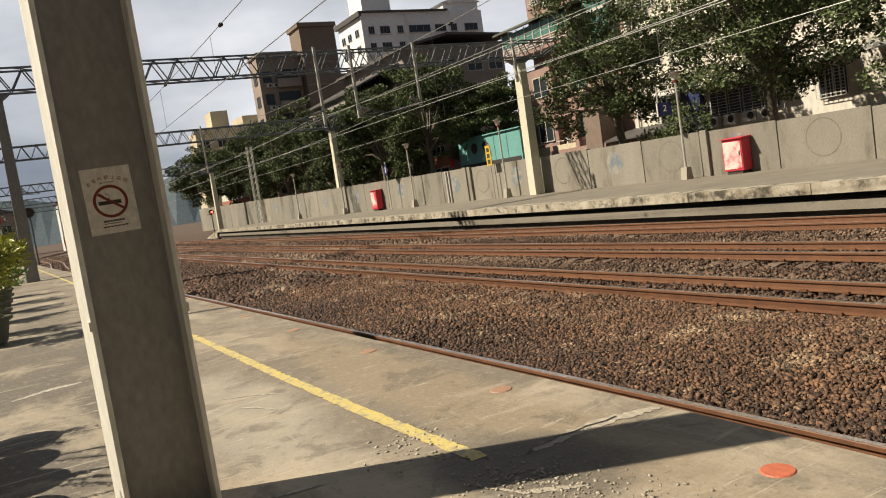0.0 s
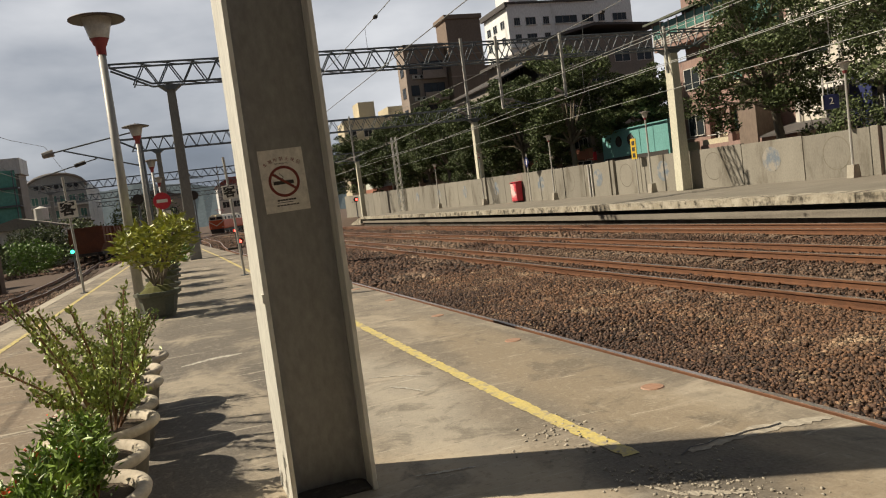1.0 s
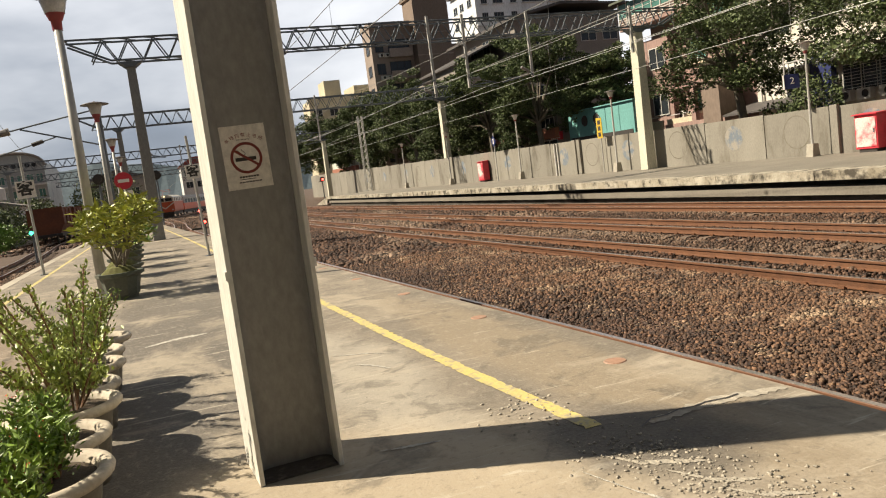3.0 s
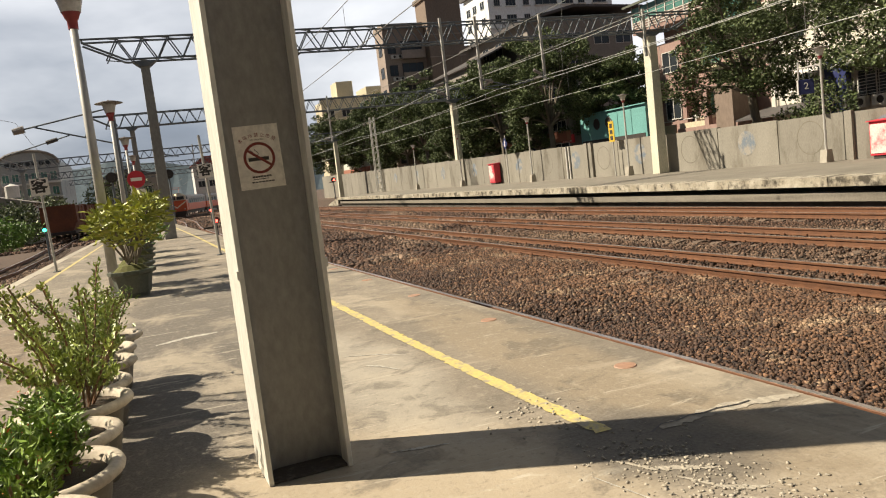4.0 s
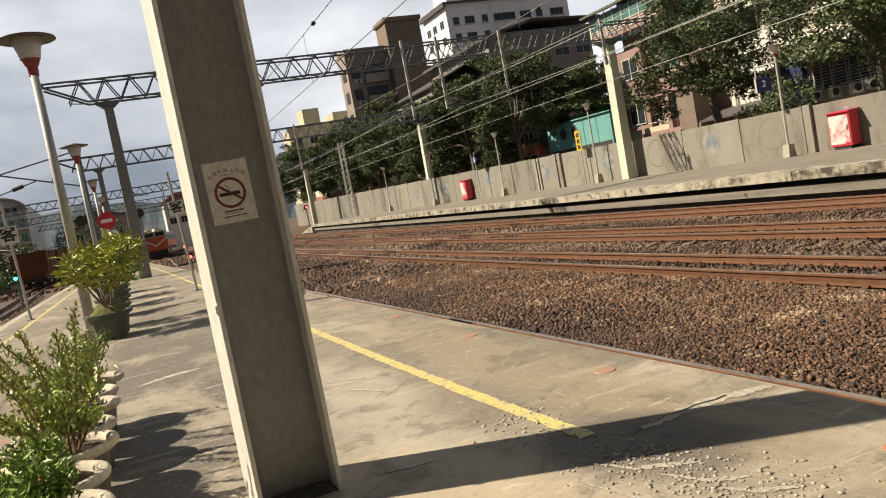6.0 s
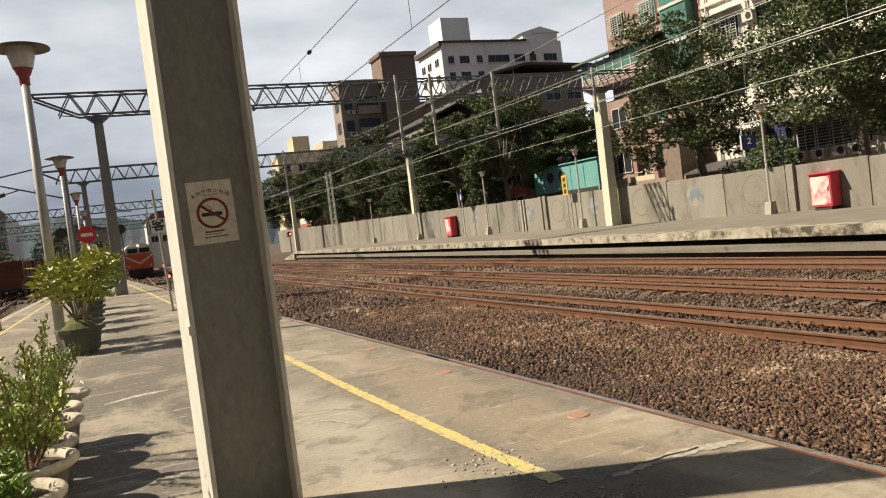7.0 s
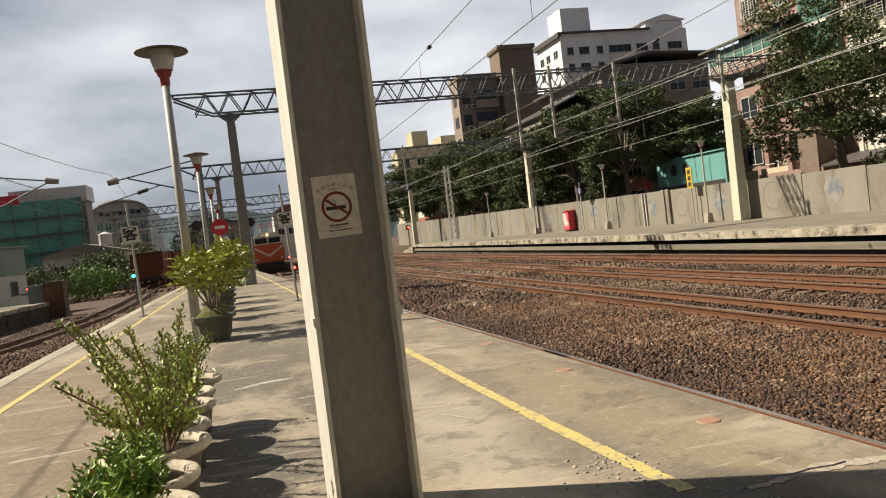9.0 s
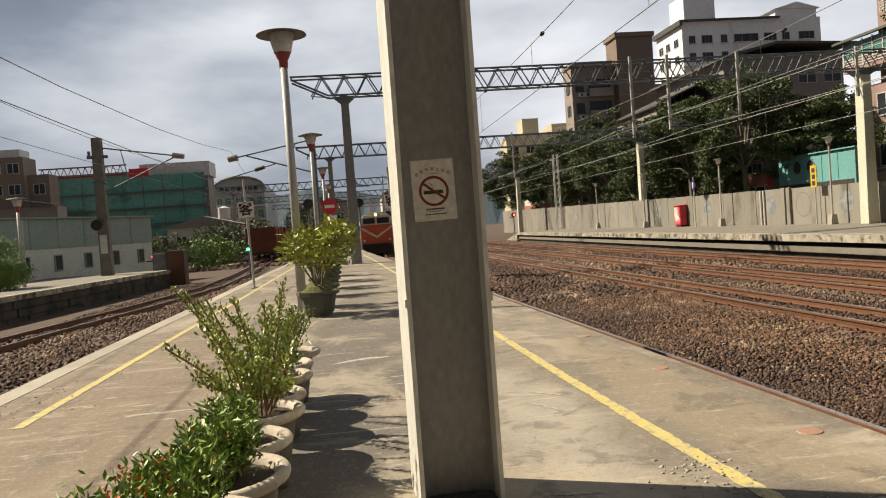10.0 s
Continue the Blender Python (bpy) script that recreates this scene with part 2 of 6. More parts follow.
# ---- more materials ----
def platform_material():
    """Old concrete: dark damp stains, pale dusty wear, long scuffs and a fine grain."""
    m = bpy.data.materials.new("stained_platform_concrete")
    m.use_nodes = True
    n, l = m.node_tree.nodes, m.node_tree.links
    b = n["Principled BSDF"]
    geo = n.new("ShaderNodeNewGeometry")

    def noise_at(scale, detail, stretch=(1, 1, 1), rough=0.6, warp=0.0, shift=(0, 0, 0)):
        mp, t = n.new("ShaderNodeMapping"), n.new("ShaderNodeTexNoise")
        mp.inputs["Scale"].default_value, mp.inputs["Location"].default_value = stretch, shift
        l.new(geo.outputs["Position"], mp.inputs["Vector"])
        l.new(mp.outputs["Vector"], t.inputs["Vector"])
        t.inputs["Scale"].default_value, t.inputs["Detail"].default_value = scale, detail
        t.inputs["Roughness"].default_value, t.inputs["Distortion"].default_value = rough, warp
        return t.outputs["Fac"]

    def ramp(src, lo, hi):
        r = n.new("ShaderNodeMapRange")
        r.inputs["From Min"].default_value, r.inputs["From Max"].default_value = lo, hi
        l.new(src, r.inputs["Value"])
        return r.outputs["Result"]

    def mix(fac, a, c, amount=1.0):
        x, k = n.new("ShaderNodeMixRGB"), n.new("ShaderNodeMath")
        k.operation = "MULTIPLY"
        k.inputs[1].default_value = amount
        l.new(fac, k.inputs[0])
        l.new(k.outputs["Value"], x.inputs[0])
        for slot, v in ((1, a), (2, c)):
            if isinstance(v, tuple):
                x.inputs[slot].default_value = (*v, 1)
            else:
                l.new(v, x.inputs[slot])
        return x.outputs["Color"]

    def tone_patch(cx, cy, rx, ry, ragged=0.9):
        """A patch of another tone on the ground: full at its heart, ragged towards its rim."""
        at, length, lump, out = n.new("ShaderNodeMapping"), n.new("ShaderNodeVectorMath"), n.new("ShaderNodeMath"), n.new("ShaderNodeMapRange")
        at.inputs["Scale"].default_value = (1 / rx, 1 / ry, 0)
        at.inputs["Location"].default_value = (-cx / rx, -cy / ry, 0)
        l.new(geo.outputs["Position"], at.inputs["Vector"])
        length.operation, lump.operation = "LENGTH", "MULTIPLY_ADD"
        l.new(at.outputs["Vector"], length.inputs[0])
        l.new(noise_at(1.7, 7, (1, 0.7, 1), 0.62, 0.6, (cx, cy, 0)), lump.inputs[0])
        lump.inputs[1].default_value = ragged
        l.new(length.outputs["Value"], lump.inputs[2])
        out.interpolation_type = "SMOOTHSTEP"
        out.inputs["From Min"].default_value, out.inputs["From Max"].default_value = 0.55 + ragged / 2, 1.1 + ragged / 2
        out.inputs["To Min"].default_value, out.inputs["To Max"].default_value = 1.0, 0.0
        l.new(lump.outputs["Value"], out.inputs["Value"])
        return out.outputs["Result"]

    col = mix(ramp(noise_at(0.5, 6, warp=0.6), 0.38, 0.62), (0.215, 0.18, 0.135), (0.13, 0.109, 0.083))
    col = mix(tone_patch(0.1, 8.6, 1.05, 7.0, 0.7), col, (0.085, 0.074, 0.061), 0.9)          # dark aisle, its colour deepened for the pots' shadows
    col = mix(ramp(noise_at(1.1, 8, (1.0, 0.45, 1), 0.62, 0.5, (3, 1, 0)), 0.52, 0.62), col, (0.4, 0.34, 0.25), 0.6)
    col = mix(tone_patch(0.65, 2.9, 1.15, 1.6), col, (0.44, 0.36, 0.25), 0.68)           # pale patch round the pillar
    col = mix(tone_patch(1.25, 5.4, 0.5, 1.9), col, (0.36, 0.33, 0.275), 0.55)           # pale strip beside the line
    col = mix(tone_patch(2.35, 5.0, 0.42, 4.0), col, (0.235, 0.185, 0.122), 0.78)        # tan strip to the edge
    col = mix(tone_patch(-2.2, 7.0, 1.3, 8.0, 0.5), col, (0.165, 0.115, 0.07), 0.8)          # brown earth trodden over the side by the other line
    col = mix(ramp(noise_at(1.3, 7, (0.5, 1.6, 1), 0.65, 0.8, (4, 6, 0)), 0.56, 0.66), col, (0.4, 0.34, 0.26), 0.6)
    col = mix(ramp(noise_at(2.6, 7, (1, 1, 1), 0.65, 0.8, (7, 2, 0)), 0.54, 0.63), col, (0.07, 0.06, 0.046), 0.55)
    col = mix(ramp(noise_at(3.2, 6, (0.35, 3.0, 1), 0.7, 1.0, (1, 9, 0)), 0.6, 0.67), col, (0.5, 0.45, 0.36), 0.75)
    col = mix(ramp(noise_at(19, 6, (1, 0.6, 1), 0.7, 0.4, (2, 4, 0)), 0.53, 0.68), col, (0.42, 0.37, 0.285), 0.4)
    col = mix(ramp(noise_at(26, 5, (0.7, 1, 1), 0.7, 0.2, (5, 8, 0)), 0.56, 0.68), col, (0.075, 0.064, 0.05), 0.4)
    col = mix(ramp(noise_at(7.0, 5, (1, 1, 1), 0.75, 0.3), 0.6, 0.75), col, (0.12, 0.103, 0.082), 0.45)
    col = mix(tone_patch(2.0, 3.1, 0.5, 0.7, 1.4), col, (0.06, 0.053, 0.045), 0.7)   # oily stain where the line ends
    grain = noise_at(55, 4)
    col = mix(ramp(grain, 0.35, 0.75), col, (0.42, 0.365, 0.285), 0.25)
    l.new(col, b.inputs["Base Color"])
    b.inputs["Roughness"].default_value = 0.8
    bp = n.new("ShaderNodeBump")
    bp.inputs["Strength"].default_value, bp.inputs["Distance"].default_value = 0.4, 0.008
    l.new(grain, bp.inputs["Height"])
    l.new(bp.outputs["Normal"], b.inputs["Normal"])
    return m


MAT.update({
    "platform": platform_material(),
    "mortar": material("crumbled_white_mortar", (0.55, 0.52, 0.45), (0.36, 0.33, 0.28), 14, 0.9, bump=0.8, fine=70, third=(0.2, 0.18, 0.15), third_at=0.56, third_scale=22),
    "coping": material("pale_mortar", (0.42, 0.38, 0.31), (0.32, 0.28, 0.22), 3, 0.85, bump=0.4, fine=50, island=0.15),
    "farfloor": material("far_platform_concrete", (0.24, 0.215, 0.175), (0.16, 0.142, 0.112), 0.6, 0.85, bump=0.2, fine=20),
    # stone colour darkened to carry the shade below platform edges
    "darkwall": material("shade_dark_stone", (0.045, 0.04, 0.032), (0.1, 0.085, 0.07), 1.3, 0.95, bump=0.8, fine=12, third=(0.03, 0.03, 0.02), third_at=0.55, third_scale=0.9),
})
MAT.update({
    "flange": MAT["pillar"],
    "signwhite": material("sign_white", (0.84, 0.81, 0.75), (0.76, 0.72, 0.65), 6, 0.5, fine=40),
    "signred": material("sign_dark_red", (0.2, 0.04, 0.032), (0.22, 0.04, 0.03), 8, 0.5),
    "ink": material("black_ink", (0.03, 0.027, 0.025), (0.045, 0.04, 0.036), 8, 0.6),
    "post": material("white_lamp_post", (0.46, 0.45, 0.42), (0.34, 0.33, 0.305), 2.5, 0.5, fine=20, stretch=(1, 1, 0.4)),
    "postred": material("red_collar", (0.3, 0.045, 0.05), (0.2, 0.035, 0.04), 6, 0.5),
    "frosted": material("frosted_glass", (0.62, 0.6, 0.56), (0.5, 0.48, 0.44), 4, 0.25, fine=20),
    "cap": material("dark_lamp_cap", (0.06, 0.05, 0.045), (0.1, 0.075, 0.06), 5, 0.55),
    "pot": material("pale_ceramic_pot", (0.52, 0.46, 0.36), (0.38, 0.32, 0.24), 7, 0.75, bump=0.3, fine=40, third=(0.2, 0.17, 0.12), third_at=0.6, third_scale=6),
    # pot side coloured dark to include the shade under the rim
    "pot_body": material("shade_dark_pot_side", (0.14, 0.12, 0.09), (0.08, 0.07, 0.055), 8, 0.6, fine=40, third=(0.25, 0.22, 0.17), third_at=0.6, third_scale=9),
    "old_mast": material("weathered_concrete_mast", (0.21, 0.19, 0.16), (0.13, 0.118, 0.1), 1.5, 0.9, fine=10),
    "soil": material("dark_soil", (0.05, 0.035, 0.022), (0.08, 0.055, 0.03), 20, 0.95, bump=0.8, fine=90),
    "tub": material("dark_green_tub", (0.07, 0.09, 0.065), (0.12, 0.12, 0.09), 4, 0.7, fine=30),
    "moss": material("mossy_soil", (0.12, 0.13, 0.03), (0.08, 0.07, 0.02), 9, 0.95, bump=0.8, fine=60),
    "leaf_dark": material("ixora_leaf", (0.13, 0.22, 0.03), (0.23, 0.33, 0.05), 6, 0.42, fine=30, island=0.45),
    "red_fresh": material("bright_red_paint", (0.5, 0.12, 0.06), (0.4, 0.13, 0.07), 8, 0.65, fine=40, third=(0.35, 0.22, 0.16), third_at=0.64, third_scale=12),
    # for the unseen roof and wall that block light
    "canopy": material("light_blocker_dark", (0.12, 0.115, 0.105), (0.08, 0.078, 0.07), 0.6, 0.85, fine=8),
    "leaf_light": material("upright_shrub_leaf", (0.2, 0.29, 0.07), (0.4, 0.45, 0.1), 6, 0.45, fine=30, island=0.4),
    "leaf_yellow": material("yellow_green_leaf", (0.26, 0.33, 0.05), (0.4, 0.38, 0.06), 4, 0.45, fine=30, island=0.4),
    "leaf_tree": material("tree_leaf", (0.075, 0.105, 0.04), (0.11, 0.14, 0.058), 0.5, 0.6, fine=8, island=0.6, spec=0.3),
    "leaf_hedge": material("hedge_leaf", (0.11, 0.2, 0.03), (0.16, 0.27, 0.045), 2, 0.5, fine=20, island=0.4),
    "flower": material("orange_red_flower", (0.75, 0.07, 0.03), (0.75, 0.16, 0.05), 20, 0.6, island=0.3),
    "stem": material("plant_stem", (0.26, 0.12, 0.07), (0.14, 0.1, 0.05), 10, 0.8),
    "bark": material("tree_bark", (0.13, 0.112, 0.085), (0.2, 0.17, 0.13), 5, 0.9, bump=0.8, fine=20, stretch=(1, 1, 0.3)),
    "train_orange": material("orange_train_paint", (0.6, 0.11, 0.035), (0.5, 0.09, 0.03), 1.5, 0.45, fine=12),
    "train_white": material("cream_train_paint", (0.72, 0.66, 0.55), (0.6, 0.54, 0.44), 2, 0.45, fine=12),
    "train_grey": material("grey_train_roof", (0.3, 0.3, 0.3), (0.22, 0.22, 0.22), 2, 0.6, fine=12),
    # dark colour for the shade and dirt at the pillar's foot
    "base_shade": material("shade_dark_plate", (0.06, 0.05, 0.04), (0.1, 0.08, 0.06), 9, 0.9, bump=0.5, fine=50, third=(0.16, 0.13, 0.1), third_at=0.6, third_scale=14),
    "black": material("dark_underframe", (0.03, 0.028, 0.026), (0.05, 0.04, 0.035), 4, 0.7),
    "glass": glass_material("dark_window_glass"),
    "glassgreen": glass_material("green_window_glass", (0.06, 0.14, 0.12)),
    "headlight": material("lit_headlight", (0.9, 0.8, 0.6), rough=0.3, emit=(1.0, 0.75, 0.4), emit_strength=1.2),
    "signal_red": material("lit_red_signal", (0.8, 0.05, 0.03), rough=0.3, emit=(1.0, 0.06, 0.04), emit_strength=6.0),
    "signal_green": material("lit_green_signal", (0.05, 0.7, 0.4), rough=0.3, emit=(0.05, 1.0, 0.5), emit_strength=4.0),
    "red_paint": material("sun_faded_red_paint", (0.62, 0.035, 0.06), (0.5, 0.03, 0.05), 2, 0.5, fine=15),
    "red_bleached": material("bleached_red_front", (0.62, 0.04, 0.07), (0.6, 0.08, 0.1), 2, 0.6, fine=15, third=(0.75, 0.55, 0.52), third_at=0.47, third_scale=1.3),
    "noentry": material("no_entry_red", (0.6, 0.03, 0.05), (0.5, 0.025, 0.04), 4, 0.5),
    "blue": material("dark_blue_sign", (0.015, 0.02, 0.09), (0.02, 0.03, 0.12), 3, 0.5),
    "mural": material("faded_blue_mural", (0.125, 0.16, 0.21), (0.18, 0.2, 0.21), 2.4, 0.85, fine=20, third=(0.29, 0.265, 0.225), third_at=0.5, third_scale=2.2),
    "groove": material("mural_groove", (0.13, 0.115, 0.09), (0.22, 0.2, 0.16), 3, 0.9),
    "white_wall": material("white_render", (0.66, 0.66, 0.64), (0.52, 0.52, 0.51), 0.25, 0.85, fine=6, third=(0.4, 0.4, 0.39), third_at=0.63, third_scale=0.25, stretch=(1, 1, 0.35)),
    "tower_white": material("white_tower_render", (0.86, 0.87, 0.87), (0.74, 0.75, 0.75), 0.25, 0.8, fine=6, third=(0.55, 0.55, 0.54), third_at=0.64, third_scale=0.25, stretch=(1, 1, 0.3)),
    "hall_wall": material("grey_tiled_hall", (0.36, 0.38, 0.37), (0.28, 0.3, 0.3), 0.4, 0.7, fine=6, third=(0.2, 0.22, 0.22), third_at=0.6, third_scale=0.3),
    "tile_white": material("white_wall_tile", (0.7, 0.66, 0.58), (0.55, 0.51, 0.44), 0.5, 0.6, fine=5, third=(0.36, 0.33, 0.28), third_at=0.64, third_scale=0.4, stretch=(1, 1, 0.4)),
    "brown_wall": material("brown_tile_tower", (0.22, 0.165, 0.13), (0.17, 0.13, 0.1), 0.3, 0.8, fine=6, stretch=(1, 1, 0.5)),
    "brown_light": material("buff_tile_wall", (0.33, 0.27, 0.23), (0.25, 0.2, 0.17), 0.3, 0.8, fine=6),
    "beige_wall": material("cream_render", (0.6, 0.53, 0.38), (0.48, 0.42, 0.3), 0.3, 0.85, fine=6),
    "pink_wall": material("pink_tile_wall", (0.33, 0.22, 0.185), (0.27, 0.175, 0.15), 0.4, 0.7, fine=6, stretch=(1, 1, 0.5)),
    "grey_wall": material("grey_render", (0.28, 0.25, 0.22), (0.2, 0.18, 0.16), 0.4, 0.9, fine=6),
    "roof": material("dark_roof_sheet", (0.06, 0.055, 0.055), (0.09, 0.08, 0.075), 0.8, 0.7, fine=10),
    "teal": material("teal_sheet", (0.16, 0.38, 0.36), (0.13, 0.32, 0.3), 0.8, 0.6, fine=8),
    "net": material("green_scaffold_net", (0.09, 0.3, 0.25), (0.16, 0.38, 0.32), 0.15, 0.8, fine=3, third=(0.05, 0.16, 0.13), third_at=0.58, third_scale=0.2),
    "shed": material("grey_green_cladding", (0.24, 0.31, 0.27), (0.21, 0.275, 0.24), 0.6, 0.6, fine=8),
    "shed_low": material("pale_cladding", (0.6, 0.62, 0.55), (0.5, 0.52, 0.46), 0.7, 0.7, fine=8),
    "ac": material("air_conditioner_white", (0.62, 0.6, 0.56), (0.5, 0.48, 0.44), 2, 0.6),
    "rust": material("rusty_wagon", (0.2, 0.065, 0.03), (0.1, 0.04, 0.025), 1.2, 0.85, fine=10),
    "orange_shop": material("orange_shop_front", (0.36, 0.13, 0.08), (0.3, 0.14, 0.09), 1, 0.7, fine=8),
    # the haze of distance is mixed into this bluish colour
    "hill": material("hazy_far_hill", (0.1, 0.14, 0.16), (0.14, 0.18, 0.21), 0.02, 0.95, fine=0.3),
    "porcelain": material("brown_insulator", (0.2, 0.17, 0.15), (0.3, 0.28, 0.26), 6, 0.4),
    "wire": material("copper_wire", (0.16, 0.16, 0.15), (0.24, 0.24, 0.22), 1, 0.5, metal=0.4),
    "wire_bright": material("sunlit_wire", (0.45, 0.45, 0.42), (0.36, 0.36, 0.34), 1, 0.4, metal=0.3),
    "yellow_sign": material("yellow_board", (0.6, 0.4, 0.03), (0.5, 0.33, 0.03), 3, 0.6),
})


def mesh_from(name, verts, faces, mats=(), smooth=False):
    """A mesh from arrays: verts n x 3, faces m x 4."""
    me = bpy.data.meshes.new(name)
    n, m, k = len(verts), len(faces), faces.shape[1]
    me.vertices.add(n)
    me.vertices.foreach_set("co", np.asarray(verts, np.float32).ravel())
    me.loops.add(m * k)
    me.loops.foreach_set("vertex_index", np.asarray(faces, np.int32).ravel())
    me.polygons.add(m)
    me.polygons.foreach_set("loop_start", np.arange(0, m * k, k, dtype=np.int32))
    me.polygons.foreach_set("loop_total", np.full(m, k, np.int32))
    me.update(calc_edges=True)
    for mat in mats:
        me.materials.append(MAT[mat])
    return me


def leaves(name, centres, size, mat, rng, long=1.9, up=0.25, spread=1.0):
    """Many small bent leaves, each two quads folded along its rib, turned at random."""
    n = len(centres)
    d = rng.normal(size=(n, 3))
    d[:, 2] = np.abs(d[:, 2]) * spread + up
    d /= np.linalg.norm(d, axis=1, keepdims=True)
    side = np.cross(d, rng.normal(size=(n, 3)))
    side /= np.linalg.norm(side, axis=1, keepdims=True)
    nor = np.cross(d, side)
    s = (size * rng.uniform(0.65, 1.3, n))[:, None]
    a, tip = centres, centres + d * s * long - nor * s * 0.25
    mid = centres + d * s * long * 0.5
    l, r = mid + side * s * 0.42 + nor * s * 0.14, mid - side * s * 0.42 + nor * s * 0.14
    v = np.stack([a, l, tip, r], 1).reshape(-1, 3)
    f = np.arange(4 * n).reshape(n, 4)
    tri = np.concatenate([f[:, [0, 1, 2]], f[:, [0, 2, 3]]])
    return mesh_from(name, v, tri, (mat,))


def text_mesh(name, body, size, mat, bold=0.0):
    """Letters in the built-in font as a mesh, centred, in the xy plane."""
    cu = bpy.data.curves.new(name, "FONT")
    cu.body, cu.size, cu.align_x, cu.align_y, cu.extrude, cu.offset = body, size, "CENTER", "CENTER", 0.001, bold
    ob = bpy.data.objects.new(name, cu)
    me = bpy.data.meshes.new_from_object(ob)
    bpy.data.objects.remove(ob)
    bpy.data.curves.remove(cu)
    me.materials.clear()
    me.materials.append(MAT[mat])
    return me


# ---- ground, platforms, tracks ----
RAIL, BED = -0.74, -0.93
LINE_A = [(-40, 4.34), (0, 4.28), (20, 3.73), (40, 3.08), (55, 2.68), (66, 2.6), (76, 2.98), (86, 3.34), (96, 3.32), (106, 3.05), (120, 2.9), (135, 3.4), (150, 6.0), (165, 10.5), (190, 20.0), (230, 38.0)]


def line_a(y):
    """Across-track place of the line beside the platform, eased between its bends."""
    ys, xs = [p[0] for p in LINE_A], [p[1] for p in LINE_A]
    w = np.array([-6, -3, 0, 3, 6])
    return float(np.mean(np.interp(y + w, ys, xs)))


structure("ground", Shape().box(-900, 1200, -400, 2200, -1.6, BED - 0.05), "ballast", "brown stony railway ground reaching to the distance", "ground")

EDGE = [(-30, 3.11), (3, 2.98), (14, 2.675), (33, 2.02), (52, 1.35), (68, 0.9)]
LEFT = [(-30, -3.75), (8, -3.46), (33, -3.16), (68, -2.6)]


def platform_shape():
    """The slab, with its edges as they taper to the far end, and side walls."""
    s = Shape()
    ys = sorted({p[0] for p in EDGE + LEFT} | set(range(-28, 68, 4)))
    pts = [(float(np.interp(y, [p[0] for p in LEFT], [p[1] for p in LEFT])), float(np.interp(y, [p[0] for p in EDGE], [p[1] for p in EDGE])), y) for y in ys]
    for (l0, r0, y0), (l1, r1, y1) in zip(pts[:-1], pts[1:]):
        s.quad((l0, y0, 0), (r0, y0, 0), (r1, y1, 0), (l1, y1, 0))
        s.quad((r0, y0, 0), (r0, y0, -0.14), (r1, y1, -0.14), (r1, y1, 0))
        s.quad((r0, y0, -0.14), (r0 - 0.12, y0, -0.14), (r1 - 0.12, y1, -0.14), (r1, y1, -0.14))
        s.quad((r0 - 0.12, y0, -0.14), (r0 - 0.12, y0, -1.1), (r1 - 0.12, y1, -1.1), (r1 - 0.12, y1, -0.14))
        s.quad((l0, y0, 0), (l1, y1, 0), (l1, y1, -1.1), (l0, y0, -1.1))
    l, r, y = pts[-1]
    s.quad((l, y, 0), (r, y, 0), (r, y + 8, -1.0), (l, y + 8, -1.0))
    return s


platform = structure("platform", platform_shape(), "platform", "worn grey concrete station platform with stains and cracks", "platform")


def strip(line, dx0, dx1, y0, y1, z0, z1, n, worn=0.0):
    """A band along a line; worn: how far its edges wander, with bites out of it."""
    s, r = Shape(), np.random.default_rng(5)
    ys = np.linspace(y0, y1, n + 1)
    x = lambda y: float(np.interp(y, [p[0] for p in line], [p[1] for p in line]))
    if worn:
        lo, hi = dx0 + r.normal(0, worn, n + 1), dx1 + r.normal(0, worn, n + 1)
        for i, (a, b) in enumerate(zip(ys[:-1], ys[1:])):
            if r.uniform() < 0.03:
                lo[i + 1] += 0.02
            if r.uniform() < 0.03:
                hi[i + 1] -= 0.02
            s.quad((x(a) + lo[i], a, z1), (x(a) + hi[i], a, z1), (x(b) + hi[i + 1], b, z1), (x(b) + lo[i + 1], b, z1))
        return s
    for a, b in zip(ys[:-1], ys[1:]):
        s.quad((x(a) + dx0, a, z1), (x(a) + dx1, a, z1), (x(b) + dx1, b, z1), (x(b) + dx0, b, z1))
        s.quad((x(a) + dx0, a, z0), (x(a) + dx0, a, z1), (x(b) + dx0, b, z1), (x(b) + dx0, b, z0))
        s.quad((x(a) + dx1, a, z1), (x(a) + dx1, a, z0), (x(b) + dx1, b, z0), (x(b) + dx1, b, z1))
    return s


YR = [(3, 1.9), (4.5, 1.83), (6.2, 1.79), (9, 1.75), (33, 1.3), (60, 0.6)]
YL = [(-30, -2.9), (7, -2.64), (16, -2.51), (34, -2.35), (66, -1.9)]
line_r = structure("yellow_line", strip(YR, -0.047, 0.047, 3.33, 60, 0.0, 0.004, 1400, 0.005), "yellow", "worn yellow safety line painted on the platform", "line")
line_l = structure("yellow_line", strip(YL, -0.047, 0.047, 6.5, 64, 0.0, 0.004, 1400, 0.0025), "yellow", "worn yellow safety line painted on the platform", "line")
coping = structure("trim_edge", strip(LEFT, 0.004, 0.26, -28, 66, -0.0, 0.005, 40), "coping", "pale concrete coping along the platform edge", "trim")

DISC = Shape().lathe([(0.0, 0.006), (0.068, 0.006), (0.074, 0.0)], 20)
disc_mesh, fresh_mesh = DISC.mesh("red_disc"), DISC.mesh("red_disc")
